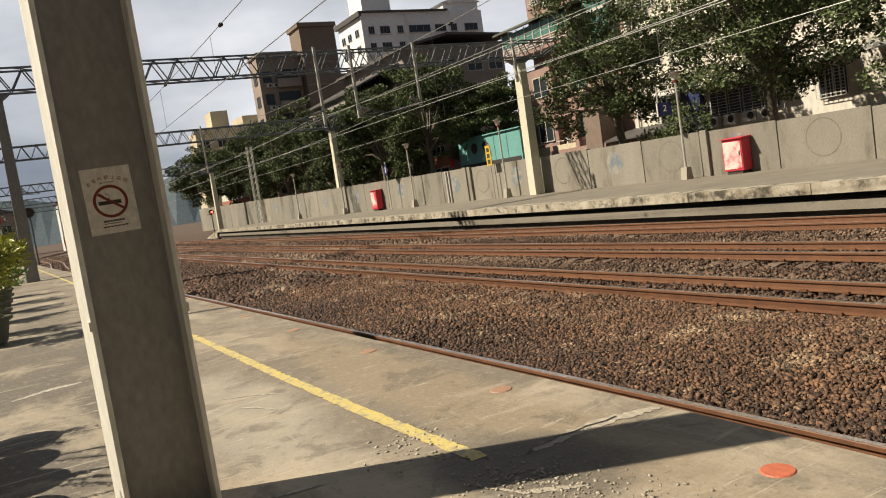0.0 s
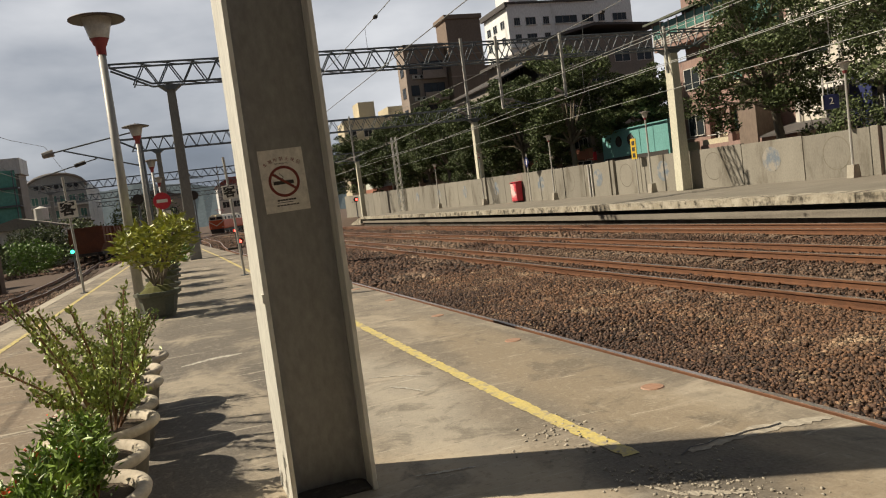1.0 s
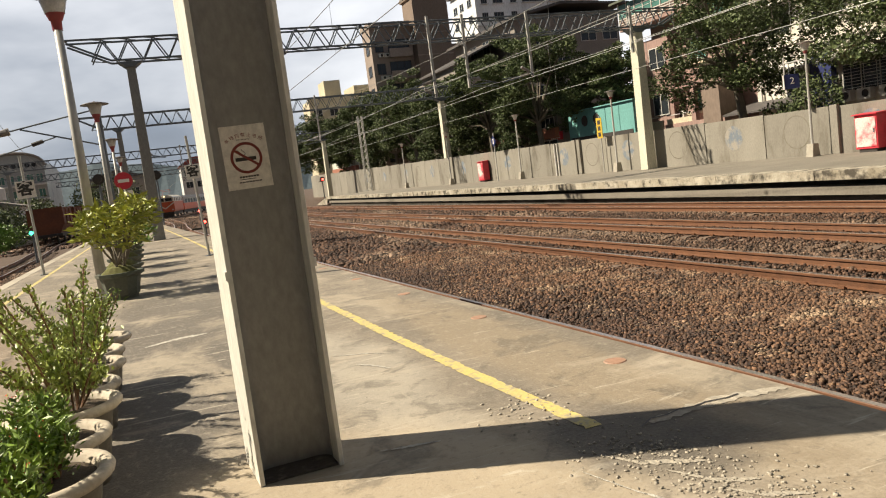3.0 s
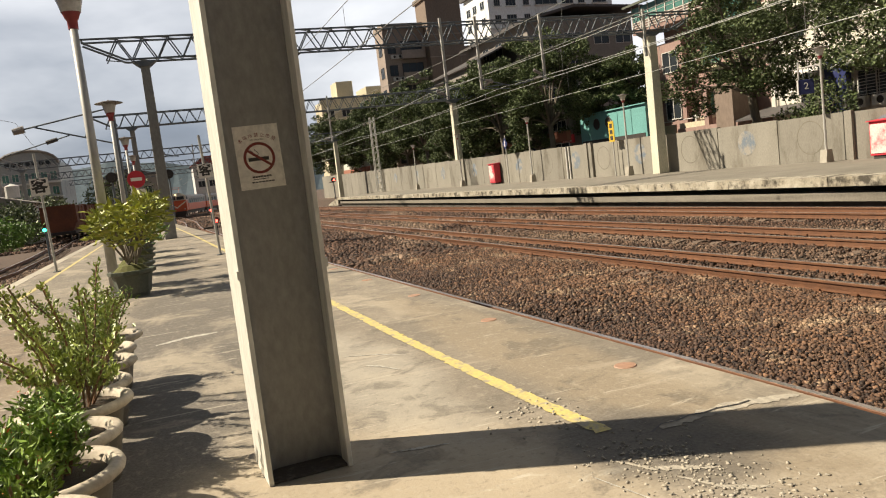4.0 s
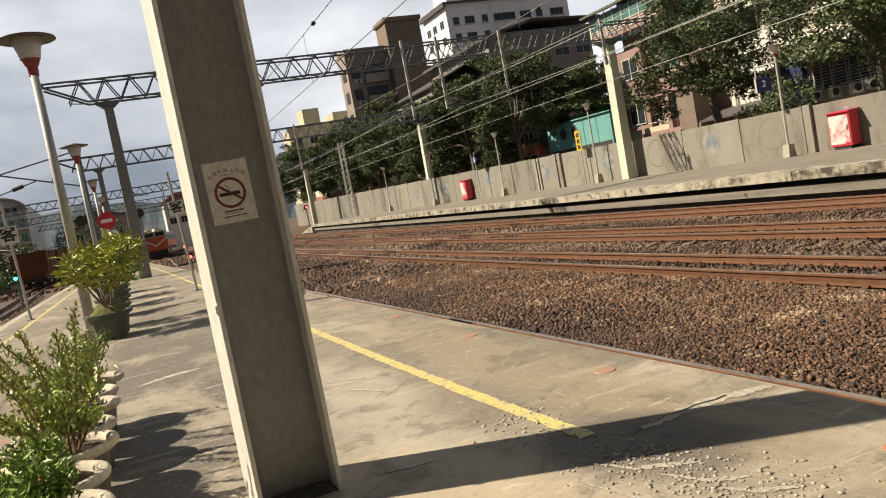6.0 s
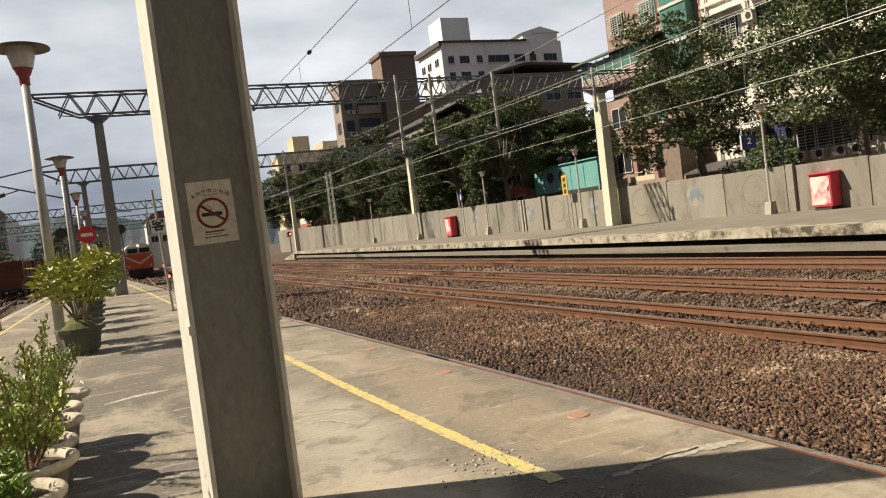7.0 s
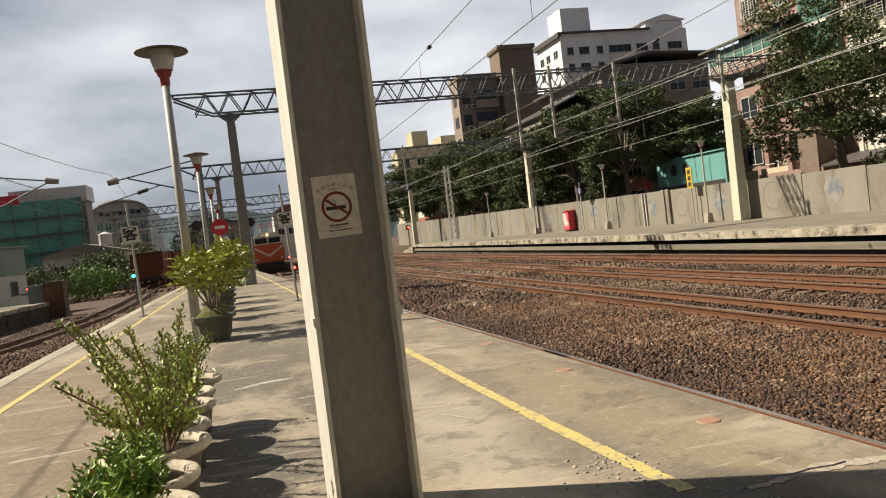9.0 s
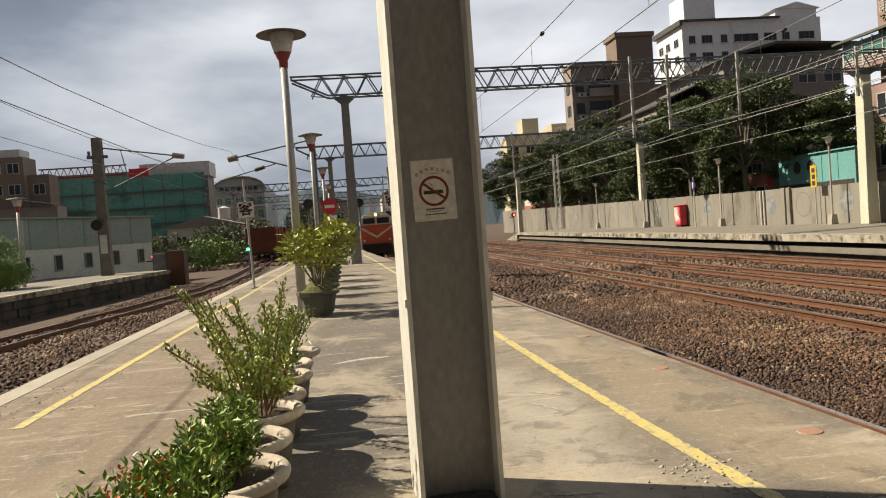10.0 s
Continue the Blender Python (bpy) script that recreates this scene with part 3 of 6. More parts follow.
for i, y in enumerate((0.1, 2.18, 4.25, 6.37, 8.43, 10.45, 12.5, 14.6, 16.7)):
    tagged(part("red_disc", fresh_mesh if i < 2 else disc_mesh, "red_fresh" if i < 2 else "red_disc", at=pose(2.63 - 0.006 * max(0, y - 5) ** 1.2, y, 0, 0, 0, 40 * i)),
           "round red marker painted on the platform near its edge", "marker", "red markers along the edge", "structure")

# a repaired strip with a crack, and broken mortar where the line ends
crack = Shape()
cp = [(2.05, 3.17), (2.15, 3.235), (2.24, 3.225), (2.33, 3.25), (2.41, 3.232), (2.5, 3.247), (2.62, 3.225), (2.7, 3.235)]
for (xa, ya), (xb, yb) in zip(cp[:-1], cp[1:]):
    crack.quad((xa, ya - 0.006, 0.0062), (xb, yb - 0.005, 0.0062), (xb, yb + 0.006, 0.0062), (xa, ya + 0.007, 0.0062))
structure("trim_crack", crack, "ink", "dark open crack across the platform", "crack")
crng = np.random.default_rng(3)
for x0, y0, ang, length in ((-1.6, 5.2, 20, 0.7), (-2.3, 7.6, 70, 1.0), (1.2, 9.6, 3, 1.0)):
    s, a, q = Shape(), radians(ang), [(x0, y0)]
    for _ in range(14):
        a += crng.normal(0, 0.35)
        q.append((q[-1][0] + math.cos(a) * length / 14, q[-1][1] + math.sin(a) * length / 14))
    for i in range(14):
        w0, w1 = 0.0035 * math.sin(math.pi * i / 14) + 0.001, 0.0035 * math.sin(math.pi * (i + 1) / 14) + 0.001
        s.quad((q[i][0], q[i][1] - w0, 0.002), (q[i + 1][0], q[i + 1][1] - w1, 0.002), (q[i + 1][0], q[i + 1][1] + w1, 0.002), (q[i][0], q[i][1] + w0, 0.002))
    structure("trim_crack", s, "ink", "thin dark crack in the platform", "crack")


def smear(pts, w, mat="mortar"):
    """A ragged pale streak of old paint or mortar."""
    s, n = Shape(), 26
    px, py = np.interp(np.linspace(0, len(pts) - 1, n + 1), range(len(pts)), [p[0] for p in pts]), np.interp(np.linspace(0, len(pts) - 1, n + 1), range(len(pts)), [p[1] for p in pts])
    env = np.sin(np.linspace(0.12, math.pi - 0.12, n + 1)) ** 0.5
    lo, hi = crng.uniform(0.35, 1, n + 1) * w * env, crng.uniform(0.35, 1, n + 1) * w * env
    for i in range(n):
        s.quad((px[i], py[i] - lo[i], 0.0028), (px[i + 1], py[i + 1] - lo[i + 1], 0.0028), (px[i + 1], py[i + 1] + hi[i + 1], 0.0028), (px[i], py[i] + hi[i], 0.0028))
    structure("trim_smear", s, mat, "ragged pale streak of old mortar on the platform", "smear")


smear([(2.12, 3.2), (2.4, 3.235), (2.7, 3.22), (2.94, 3.16)], 0.075, "coping")
smear([(-0.2, 8.12), (0.1, 8.28), (0.4, 8.3)], 0.085)
smear([(1.28, 5.62), (1.36, 5.5), (1.45, 5.3)], 0.04)
smear([(1.72, 2.98), (1.8, 2.82), (1.93, 2.74), (2.02, 2.68)], 0.04, "coping")
smear([(1.83, 2.7), (1.92, 2.5), (2.05, 2.42)], 0.04, "coping")
smear([(1.9, 2.42), (1.97, 2.3), (2.1, 2.22)], 0.04, "coping")
smear([(1.55, 2.9), (1.62, 2.6), (1.74, 2.3)], 0.03)
smear([(1.2, 6.05), (1.45, 5.9), (1.62, 5.7)], 0.02)
smear([(0.9, 3.75), (1.2, 3.68)], 0.02)

rng = np.random.default_rng(7)


def stones(name, pts, size, mat, rng, label, category, flat=0.75):
    """Angular stones: eight-cornered lumps, each with its own shape and turn, in one object."""
    n = len(pts)
    base = np.array([(x, y, z) for z in (-1, 1) for x, y in ((-1, -1), (1, -1), (1, 1), (-1, 1))], float)
    c = base[None] * rng.uniform(0.3, 1.12, (n, 8, 3))
    c[:, :, 2] *= flat
    a, b = rng.uniform(0, 2 * math.pi, n), rng.uniform(-0.7, 0.7, n)
    ca, sa, cb, sb = np.cos(a)[:, None], np.sin(a)[:, None], np.cos(b)[:, None], np.sin(b)[:, None]
    x, y, z = c[:, :, 0], c[:, :, 1], c[:, :, 2]
    x, z = x * cb - z * sb, x * sb + z * cb
    x, y = x * ca - y * sa, x * sa + y * ca
    v = np.stack([x, y, z], 2) * np.asarray(size).reshape(-1, 1, 1) + pts[:, None]
    f = np.array(((4, 5, 6, 7), (0, 1, 5, 4), (1, 2, 6, 5), (2, 3, 7, 6), (3, 0, 4, 7)))
    faces = (f[None] + 8 * np.arange(n)[:, None, None]).reshape(-1, 4)
    ob = new(name, mesh_from(name, v.reshape(-1, 3), faces, (mat,)))
    return tagged(ob, label, category, kind="stuff")


def scatter(x0, x1, y0, y1, n, rng, z0, wave=0.05):
    p = np.stack([rng.uniform(x0, x1, n), rng.uniform(y0, y1, n), np.zeros(n)], 1)
    p[:, 2] = z0 + wave * (np.sin(p[:, 0] * 2.1 + np.sin(p[:, 1] * 0.7) * 1.3) + np.sin(p[:, 1] * 1.3 + p[:, 0])) * 0.5 + rng.uniform(-0.015, 0.025, n)
    return p


STONES = "rust-brown crushed stone ballast between the tracks"
def nearby(p):
    """Stones towards the platform edge are darker."""
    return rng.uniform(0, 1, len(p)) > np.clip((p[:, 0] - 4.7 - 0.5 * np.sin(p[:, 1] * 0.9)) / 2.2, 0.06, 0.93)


for y0, y1, count, small, large in ((1.5, 9.0, 68000, 0.010, 0.027), (9.0, 20.0, 44000, 0.013, 0.033)):
    p = scatter(4.15, 8.6, y0, y1, count, rng, BED + 0.03)
    size, dark = small + (large - small) * rng.uniform(0, 1, len(p)) ** 1.6, nearby(p)
    stones("ballast", p[dark], size[dark], "stone_dark", rng, "dark crushed stone ballast beside the platform", "ballast")
    stones("ballast", p[~dark], size[~dark], "stone", rng, STONES, "ballast")
p = scatter(3.4, 8.6, 20.0, 50.0, 16000, rng, BED + 0.03)
stones("ballast", p, rng.uniform(0.035, 0.075, len(p)), "stone_far", rng, STONES, "ballast")
p = scatter(8.5, 17.0, 3.0, 24.0, 46000, rng, BED + 0.01, 0.03)
stones("ballast", p, rng.uniform(0.014, 0.034, len(p)), "stone_far", rng, STONES, "ballast")
p = scatter(8.5, 17.5, 24.0, 70.0, 22000, rng, BED + 0.01, 0.03)
stones("ballast", p, rng.uniform(0.04, 0.08, len(p)), "stone_far", rng, STONES, "ballast")
p = scatter(-9.4, -3.5, 7.0, 45.0, 26000, rng, BED + 0.03, 0.04)
stones("ballast", p, rng.uniform(0.026, 0.055, len(p)), "stone_far", rng, STONES, "ballast")
p = scatter(-16, 17.0, 66.0, 130.0, 14000, rng, BED + 0.0, 0.03)
stones("ballast", p, rng.uniform(0.06, 0.13, len(p)), "stone_far", rng, STONES, "ballast")

# broken mortar chips on the platform
c1 = np.stack([rng.normal(1.76, 0.12, 90), rng.normal(3.8, 0.22, 90), np.full(90, 0.003)], 1)
u = rng.uniform(0, 1, 800)
c2 = np.stack([1.84 + 0.16 * u + rng.normal(0, 0.14, 800), 3.1 - 0.95 * u + rng.normal(0, 0.1, 800), np.full(800, 0.003)], 1)
c3 = np.stack([rng.normal(-2.9, 0.3, 80), rng.normal(7.2, 0.7, 80), np.full(80, 0.003)], 1)
c4 = np.stack([rng.uniform(-2.5, 2.7, 140), rng.uniform(2.0, 12, 140), np.full(140, 0.001)], 1)
p = np.concatenate([c1, c2, c3, c4])
stones("mortar_chips", p, np.concatenate([rng.uniform(0.003, 0.012, 90), 0.0025 + 0.0085 * rng.uniform(0, 1, 800) ** 2.5, rng.uniform(0.003, 0.014, 80), rng.uniform(0.002, 0.006, 140)]), "coping", rng, "pale broken mortar chips scattered on the platform", "rubble", flat=0.4)

RAIL_OUT = [(-0.062, 0.0), (0.062, 0.0), (0.062, 0.012), (0.012, 0.03), (0.009, 0.1), (0.033, 0.112), (0.033, 0.143), (0.028, 0.15), (-0.028, 0.15), (-0.033, 0.143), (-0.033, 0.112), (-0.009, 0.1), (-0.012, 0.03), (-0.062, 0.012)]
sleeper_mesh = Shape().prism([(-1.1, 0.0), (1.1, 0.0), (1.1, 0.1), (0.85, 0.15), (0.3, 0.12), (-0.3, 0.12), (-0.85, 0.15), (-1.1, 0.1)], -0.12, 0.12).mesh("sleeper")
clip_mesh = Shape().box(-0.1, -0.065, -0.05, 0.05, 0.0, 0.035).box(0.065, 0.1, -0.05, 0.05, 0.0, 0.035).mesh("clip")


def track(name, line, ys, gauge, label, sleepers, clips=0):
    """Two rails on sleepers along a line x(y)."""
    t = thing(name, (0, 0, 0), label, "track", "tracks of the station", "structure")
    for side in (-1, 1):
        s, top = Shape(), Shape()
        for a, b in zip(ys[:-1], ys[1:]):
            k, xa, xb = len(s.v), line(a) + side * gauge / 2, line(b) + side * gauge / 2
            m = len(RAIL_OUT)
            s.v += [(xa + x, a, RAIL - 0.15 + z) for x, z in RAIL_OUT] + [(xb + x, b, RAIL - 0.15 + z) for x, z in RAIL_OUT]
            s.f += [(k + i, k + (i + 1) % m, k + m + (i + 1) % m, k + m + i) for i in range(m)]
            top.quad((xa - 0.03, a, RAIL + 0.002), (xa + 0.03, a, RAIL + 0.002), (xb + 0.03, b, RAIL + 0.002), (xb - 0.03, b, RAIL + 0.002))
        r = part("rail", s, "rail", t)
        part("railhead", top, "railhead", r, "polished running surface")
    for i in range(sleepers):
        y = ys[0] + 0.3 + i * 0.62
        part("sleeper", sleeper_mesh, "sleeper", t, at=pose(line(y), y, RAIL - 0.31, 0, 0, 0))
        if i < clips:
            for side in (-1, 1):
                part("clip", clip_mesh, "rail", t, at=pose(line(y) + side * gauge / 2, y, RAIL - 0.155))
    return t


RUST = "rusty railway track on concrete sleepers in brown ballast"
track("track_a", line_a, list(range(-10, 230, 5)), 1.1, RUST + " beside the platform", 60)
track("track_b", lambda y: 9.03, [3.0, 40.0, 150.0], 1.1, RUST, 95, 60)
track("track_c", lambda y: 12.35, [5.0, 40.0, 150.0], 1.1, RUST, 80, 40)
track("track_d", lambda y: 15.95, [8.0, 40.0, 150.0], 1.1, RUST + " below the far platform", 70)
LINE_E = [(0, -11.2), (14, -9.5), (22, -8.55), (30, -7.4), (38, -6.6), (50, -6.7), (75, -7.7), (110, -7.2), (150, -6.0)]
track("track_e", lambda y: float(np.interp(y, [p[0] for p in LINE_E], [p[1] for p in LINE_E])), [6.0, 14, 18, 22, 26, 30, 34, 38, 44, 50, 62, 75, 90, 110, 150.0], 1.1, RUST, 90)

# ---- far platform and its wall ----
far = thing("platform_far", (0, 0, 0), "low concrete platform across the tracks with a stained edge", "platform", kind="structure")


def edge_f(y):
    return 17.0 + 0.028 * (y - 14)


def along(fn, ys, x0, x1, z0, z1):
    """A bar along the far platform between offsets x0 and x1 from its edge."""
    s = Shape()
    for a, b in zip(ys[:-1], ys[1:]):
        A, B = fn(a), fn(b)
        p = [(A + x0, a), (A + x1, a), (B + x1, b), (B + x0, b)]
        s.quad(*[(x, y, z1) for x, y in p])
        s.quad(*[(x, y, z0) for x, y in reversed(p)])
        for i in range(4):
            (xa, ya), (xb, yb) = p[i], p[(i + 1) % 4]
            s.quad((xa, ya, z0), (xb, yb, z0), (xb, yb, z1), (xa, ya, z1))
    return s


YF = [-40, 0, 40, 84]
part("slab", along(edge_f, YF, 0.75, 9.5, -0.16, 0.0), "farfloor", far)
for i in range(31):
    y = -40 + i * 4.0
    part("coping_stone", along(edge_f, [y + 0.01, y + 3.99], 0.0, 0.747, -0.26, 0.006), "edge", far)
# the overhang's shade is put into the colour of this wall and the footing
part("support_wall", along(edge_f, YF, 0.6, 0.75, -1.1, -0.26), "darkwall", far, "recessed wall darkened for coping shade")
part("ledge", along(edge_f, YF, 0.18, 0.6, -0.68, -0.44), "farfloor", far, "pale projecting ledge")
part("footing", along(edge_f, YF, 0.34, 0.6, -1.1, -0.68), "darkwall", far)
part("ramp", Shape().quad((18.96, 84, 0), (28, 84, 0), (28, 90, -0.9), (18.96, 90, -0.9)).quad((18.96, 84, 0), (18.96, 90, -0.9), (18.96, 84, -0.9)), "edge", far)

wall = thing("wall_far", (0, 0, 0), "weathered concrete panel wall behind the far platform", "wall", kind="structure")
joints = [-24, -20.4, -16.8, -13.2, -9.6, -6, -2.4, 1.2, 4.8, 8.2, 11.7, 15.2, 18.8, 22.4, 25.8, 29.5, 33.6, 37.8, 40.9, 44.2, 48.3, 52.8, 57.1] + [60.7 + 3.7 * i for i in range(17)]
for i, (a, b) in enumerate(zip(joints[:-1], joints[1:])):
    z = 1.78 + 0.0115 * ((a + b) / 2 - 18) if a > 10 else 1.72
    s = Shape().box(25.0, 25.22, a + 0.025, b - 0.025, -0.4, z)
    pn = part("panel", s, "wall", wall)
    if i % 2 == 0 and a < 90:
        part("mural", Shape().lathe([(0.0, 0.0), (0.55, 0.0)], 28), "mural", pn, "faded blue painted disc", at=pose(24.994, (a + b) / 2, z * 0.56, 0, -90, 0))
    elif a < 90:
        part("mural_ring", Shape().lathe([(0.64, 0.0), (0.665, 0.004), (0.69, 0.0)], 32), "groove", pn, "carved ring", at=pose(24.998, (a + b) / 2, z * 0.54, 0, -90, 0))
part("footing", Shape().box(25.1, 25.3, -24, 119, -0.4, 1.6), "groove", wall)
for y in (22.15, 40.6, 41.1, 61):
    part("pilaster", Shape().box(24.86, 24.998, y - 0.17, y + 0.17, 0, 1.83 + 0.0115 * (y - 18)), "wall", wall, bevel=0.01)

for y in (43.2, 43.55):
    part("drain_pipe", Shape().tube((24.93, y, 0.0), (24.93, y, 2.05), 0.055, n=8), "ac", wall, "white plastic pipe")

# ---- left platform ----
left = thing("platform_left", pose(-11.6, 31.0, 0, 0, 0, -6.2), "low stone-faced platform with a concrete top and dark overgrown side", "platform", kind="structure")
part("slab", Shape().box(-7.0, -0.42, -36, 15, -0.16, 0.0), "farfloor", left)
for i in range(17):
    part("coping_stone", Shape().box(-0.42, 0.0, -36 + i * 3 + 0.01, -33 + i * 3 - 0.01, -0.2, 0.006), "edge", left)
stone_rng = np.random.default_rng(17)
for row in range(3):
    y = -36.0
    while y < 14.9:
        w = stone_rng.uniform(0.55, 1.15)
        e, out = min(y + w - 0.02, 15.0), stone_rng.uniform(-0.09, -0.02)
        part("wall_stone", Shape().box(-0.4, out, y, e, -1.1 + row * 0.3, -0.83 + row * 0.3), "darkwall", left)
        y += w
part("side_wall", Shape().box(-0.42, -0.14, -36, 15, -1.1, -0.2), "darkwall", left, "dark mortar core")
part("ramp", Shape().quad((-7.0, 15, 0), (0.0, 15, 0), (-0.3, 19, -0.9), (-7.0, 19, -0.9)).quad((0.0, 15, 0), (0.0, 15, -0.9), (-0.3, 19, -0.9)), "darkwall", left)


# ---- the pillar on the platform and its notice ----
pillar = thing("pillar", (0.495, 3.9, 0, 0, 0, 2), "grey painted steel H-section pillar standing on the platform", "pillar")
H = 4.8


def flange(x):
    return Shape().prism([(x - 0.0115, 0), (x + 0.0115, 0), (x + 0.0115, H), (x - 0.0115, H)], -0.2, 0.2)


part("flange", flange(-0.1915), "pillar", pillar, "cream painted flange, lightened as if sunlit", bevel=0.003)
part("flange", flange(0.1915), "pillar", pillar, "cream painted flange, lightened as if sunlit", bevel=0.003)
R = 0.07                                     # the web runs into the flanges in rounded roots, widened to imitate soft shade
root = [(0.18 - R + R * math.sin(a), 0.008 + R - R * math.cos(a)) for a in np.linspace(0, math.pi / 2, 7)]
outline = [(x, y) for x, y in root] + [(x, -y) for x, y in reversed(root)]
outline += [(-x, y) for x, y in [(u, -v) for u, v in root]] + [(-x, y) for x, y in reversed(root)]
web = Shape()
web.v += [(x, y, z) for z in (0.0, H) for x, y in outline]
m = len(outline)
web.f += [(i, i + m, (i + 1) % m + m, (i + 1) % m) for i in range(m)]
part("web", web, "pillar_web", pillar, "grey web, darkened as if in shade", smooth=True)
# dark sheet added where shade and dirt lie between the flanges
part("base_plate", Shape().box(-0.179, 0.179, -0.185, 0.185, 0.0, 0.012), "base_shade", pillar, "dark plate for the shade and dirt at the foot", bevel=0.003)
for x in (-0.206, 0.206):
    part("weld_tab", Shape().box(x - 0.005, x + 0.005, -0.205, -0.17, 0.98, 1.02), "pillar", pillar)

sign = thing("no_smoking_sign", pose(0.4896, 3.8911, 1.532, 90, -1.2, 2), "white paper no-smoking notice stuck on the steel pillar", "sign")
part("sheet", Shape().box(-0.107, 0.107, -0.151, 0.151, -0.001, 0.0012), "signwhite", sign)
ring = Shape().lathe([(0.062, 0.0015), (0.062, 0.0028), (0.075, 0.0028), (0.075, 0.0015)], 48)
part("ring", ring, "signred", sign, "dark red ring", at=pose(0, -0.005, 0))
part("slash", Shape().box(-0.064, 0.064, -0.006, 0.006, 0.0034, 0.0042), "signred", sign, "dark red slash", at=pose(0, -0.005, 0, 0, 0, -37))
part("cigarette", Shape().box(-0.052, 0.045, -0.0085, 0.0085, 0.0016, 0.0027), "ink", sign, "black cigarette", at=pose(0, -0.01, 0))
smoke = Shape()
for k in range(2):
    pts = [(-0.03 + 0.02 * k + 0.008 * math.sin(u * 5), 0.006 + u * 0.032, 0.002) for u in np.linspace(0, 1, 7)]
    smoke.path([Vector(q) for q in pts], 0.0014, 4)
part("smoke", smoke, "ink", sign)
for i, ch in enumerate("本場所禁止吸菸"):
    a = radians(33 - 11 * i)
    part("character", text_mesh("character", ch, 0.021, "signred"), "signred", sign, at=pose(-0.145 * math.sin(a), -0.042 + 0.145 * math.cos(a), 0.0014, 0, 0, math.degrees(a)))
part("lettering", text_mesh("lettering", "NO SMOKING", 0.0105, "ink"), "ink", sign, at=pose(0, 0.082, 0.0014))
for y, w, h, x in ((-0.094, 0.092, 0.0085, 0.0), (-0.1055, 0.092, 0.003, 0.0), (-0.119, 0.11, 0.006, 0.003)):
    n = 7 if h > 0.004 else 1
    for k in range(n):
        cw = w / n
        part("text_bar", Shape().box(x - w / 2 + k * cw, x - w / 2 + (k + 0.82) * cw, y - h / 2, y + h / 2, 0.0013, 0.0018), "ink", sign)


# ---- lamp posts on the platform ----
def street_lamp(m, height, label, group, rs=1.0):
    t = thing("street_lamp", m, label, "street lamp", group)
    part("base", Shape().lathe([(0.0, 0.03), (0.13, 0.03), (0.14, 0.0)], 12), "post", t)
    part("pole", Shape().tube((0, 0, 0), (0, 0, height - 0.62), 0.085 * rs, 0.062 * rs, 12), "post", t, smooth=True)
    part("collar", Shape().lathe([(0.075, -0.02), (0.08, 0.12), (0.1, 0.14), (0.14, 0.24), (0.14, 0.25), (0.0, 0.25)], 16, (0, 0, height - 0.66)), "postred", t, "dark red collar", smooth=True)
    part("shade", Shape().lathe([(0.15, 0.0), (0.155, 0.04), (0.235, 0.33), (0.22, 0.34), (0.0, 0.34)], 20, (0, 0, height - 0.42)), "frosted", t, "frosted white tapered shade", smooth=True)
    part("cap", Shape().lathe([(0.0, 0.11), (0.03, 0.1), (0.05, 0.075), (0.25, 0.055), (0.42, 0.01), (0.43, -0.01), (0.40, -0.012), (0.2, 0.015), (0.0, 0.015)], 28, (0, 0, height - 0.11)), "cap", t, "dark flat round cap", smooth=True)
    return t


lamp = street_lamp(pose(-0.8, 13.65, 0), 4.95, "white platform lamp post with frosted shade and dark cap", "lamps along the platform")
for y in (27.3, 41.0, 55.0):
    copy_thing(lamp, pose(-0.93, y, 0, 0, 0, 30))


def far_lamp(y, sign=False):
    t = thing("street_lamp", (24.35, y, 0), "slim grey lamp post on a square base by the far wall", "street lamp", "lamps along the far platform")
    part("base", Shape().prism([(-0.2, 0), (0.2, 0), (0.13, 0.5), (-0.13, 0.5)], -0.16, 0.16), "pale", t)
    part("pole", Shape().tube((0, 0, 0.45), (0, 0, 4.05), 0.055, 0.045, 8), "post", t)
    part("collar", Shape().lathe([(0.05, 0), (0.09, 0.1), (0.09, 0.12), (0, 0.12)], 10, (0, 0, 3.95)), "postred", t)
    part("shade", Shape().lathe([(0.1, 0.0), (0.2, 0.28), (0.0, 0.28)], 12, (0, 0, 4.07)), "frosted", t)
    part("cap", Shape().lathe([(0.0, 0.09), (0.3, 0.03), (0.32, 0.0), (0.0, 0.0)], 14, (0, 0, 4.34)), "cap", t)
    return t


for y in (8.8, 22.75, 35.9, 47.35, 60.2, 72.0):
    far_lamp(y)
board = thing("platform_sign", (24.35, 23.6, 0), "dark blue platform number board hanging from a lamp bracket", "sign")
part("bracket", Shape().tube((0, -0.85, 3.75), (0, 0.25, 3.75), 0.03).tube((0, 0.25, 2.85), (0, 0.25, 4.0), 0.035), "post", board)
panel = part("panel", Shape().prism([(-0.28, -0.28), (0.28, -0.28), (0.28, 0.28), (-0.28, 0.28)], -0.09, 0.09), "blue", board, "dark blue box panel", at=pose(-0.05, -0.13, 3.0, 0, 0, -32), bevel=0.012)
part("side_panel", Shape().box(-0.305, -0.286, -0.1, 0.1, -0.28, 0.28), "ac", panel, "pale side face")
part("number", text_mesh("number", "2", 0.36, "signwhite"), "signwhite", panel, at=pose(0.0, -0.095, 0.02, 90, 0, 0))
part("hanger", Shape().tube((0, -0.28, 3.27), (0, -0.28, 3.75), 0.014, n=6), "steel", board)
part("hanger", Shape().tube((0, 0.02, 3.27), (0, 0.02, 3.75), 0.014, n=6), "steel", board)

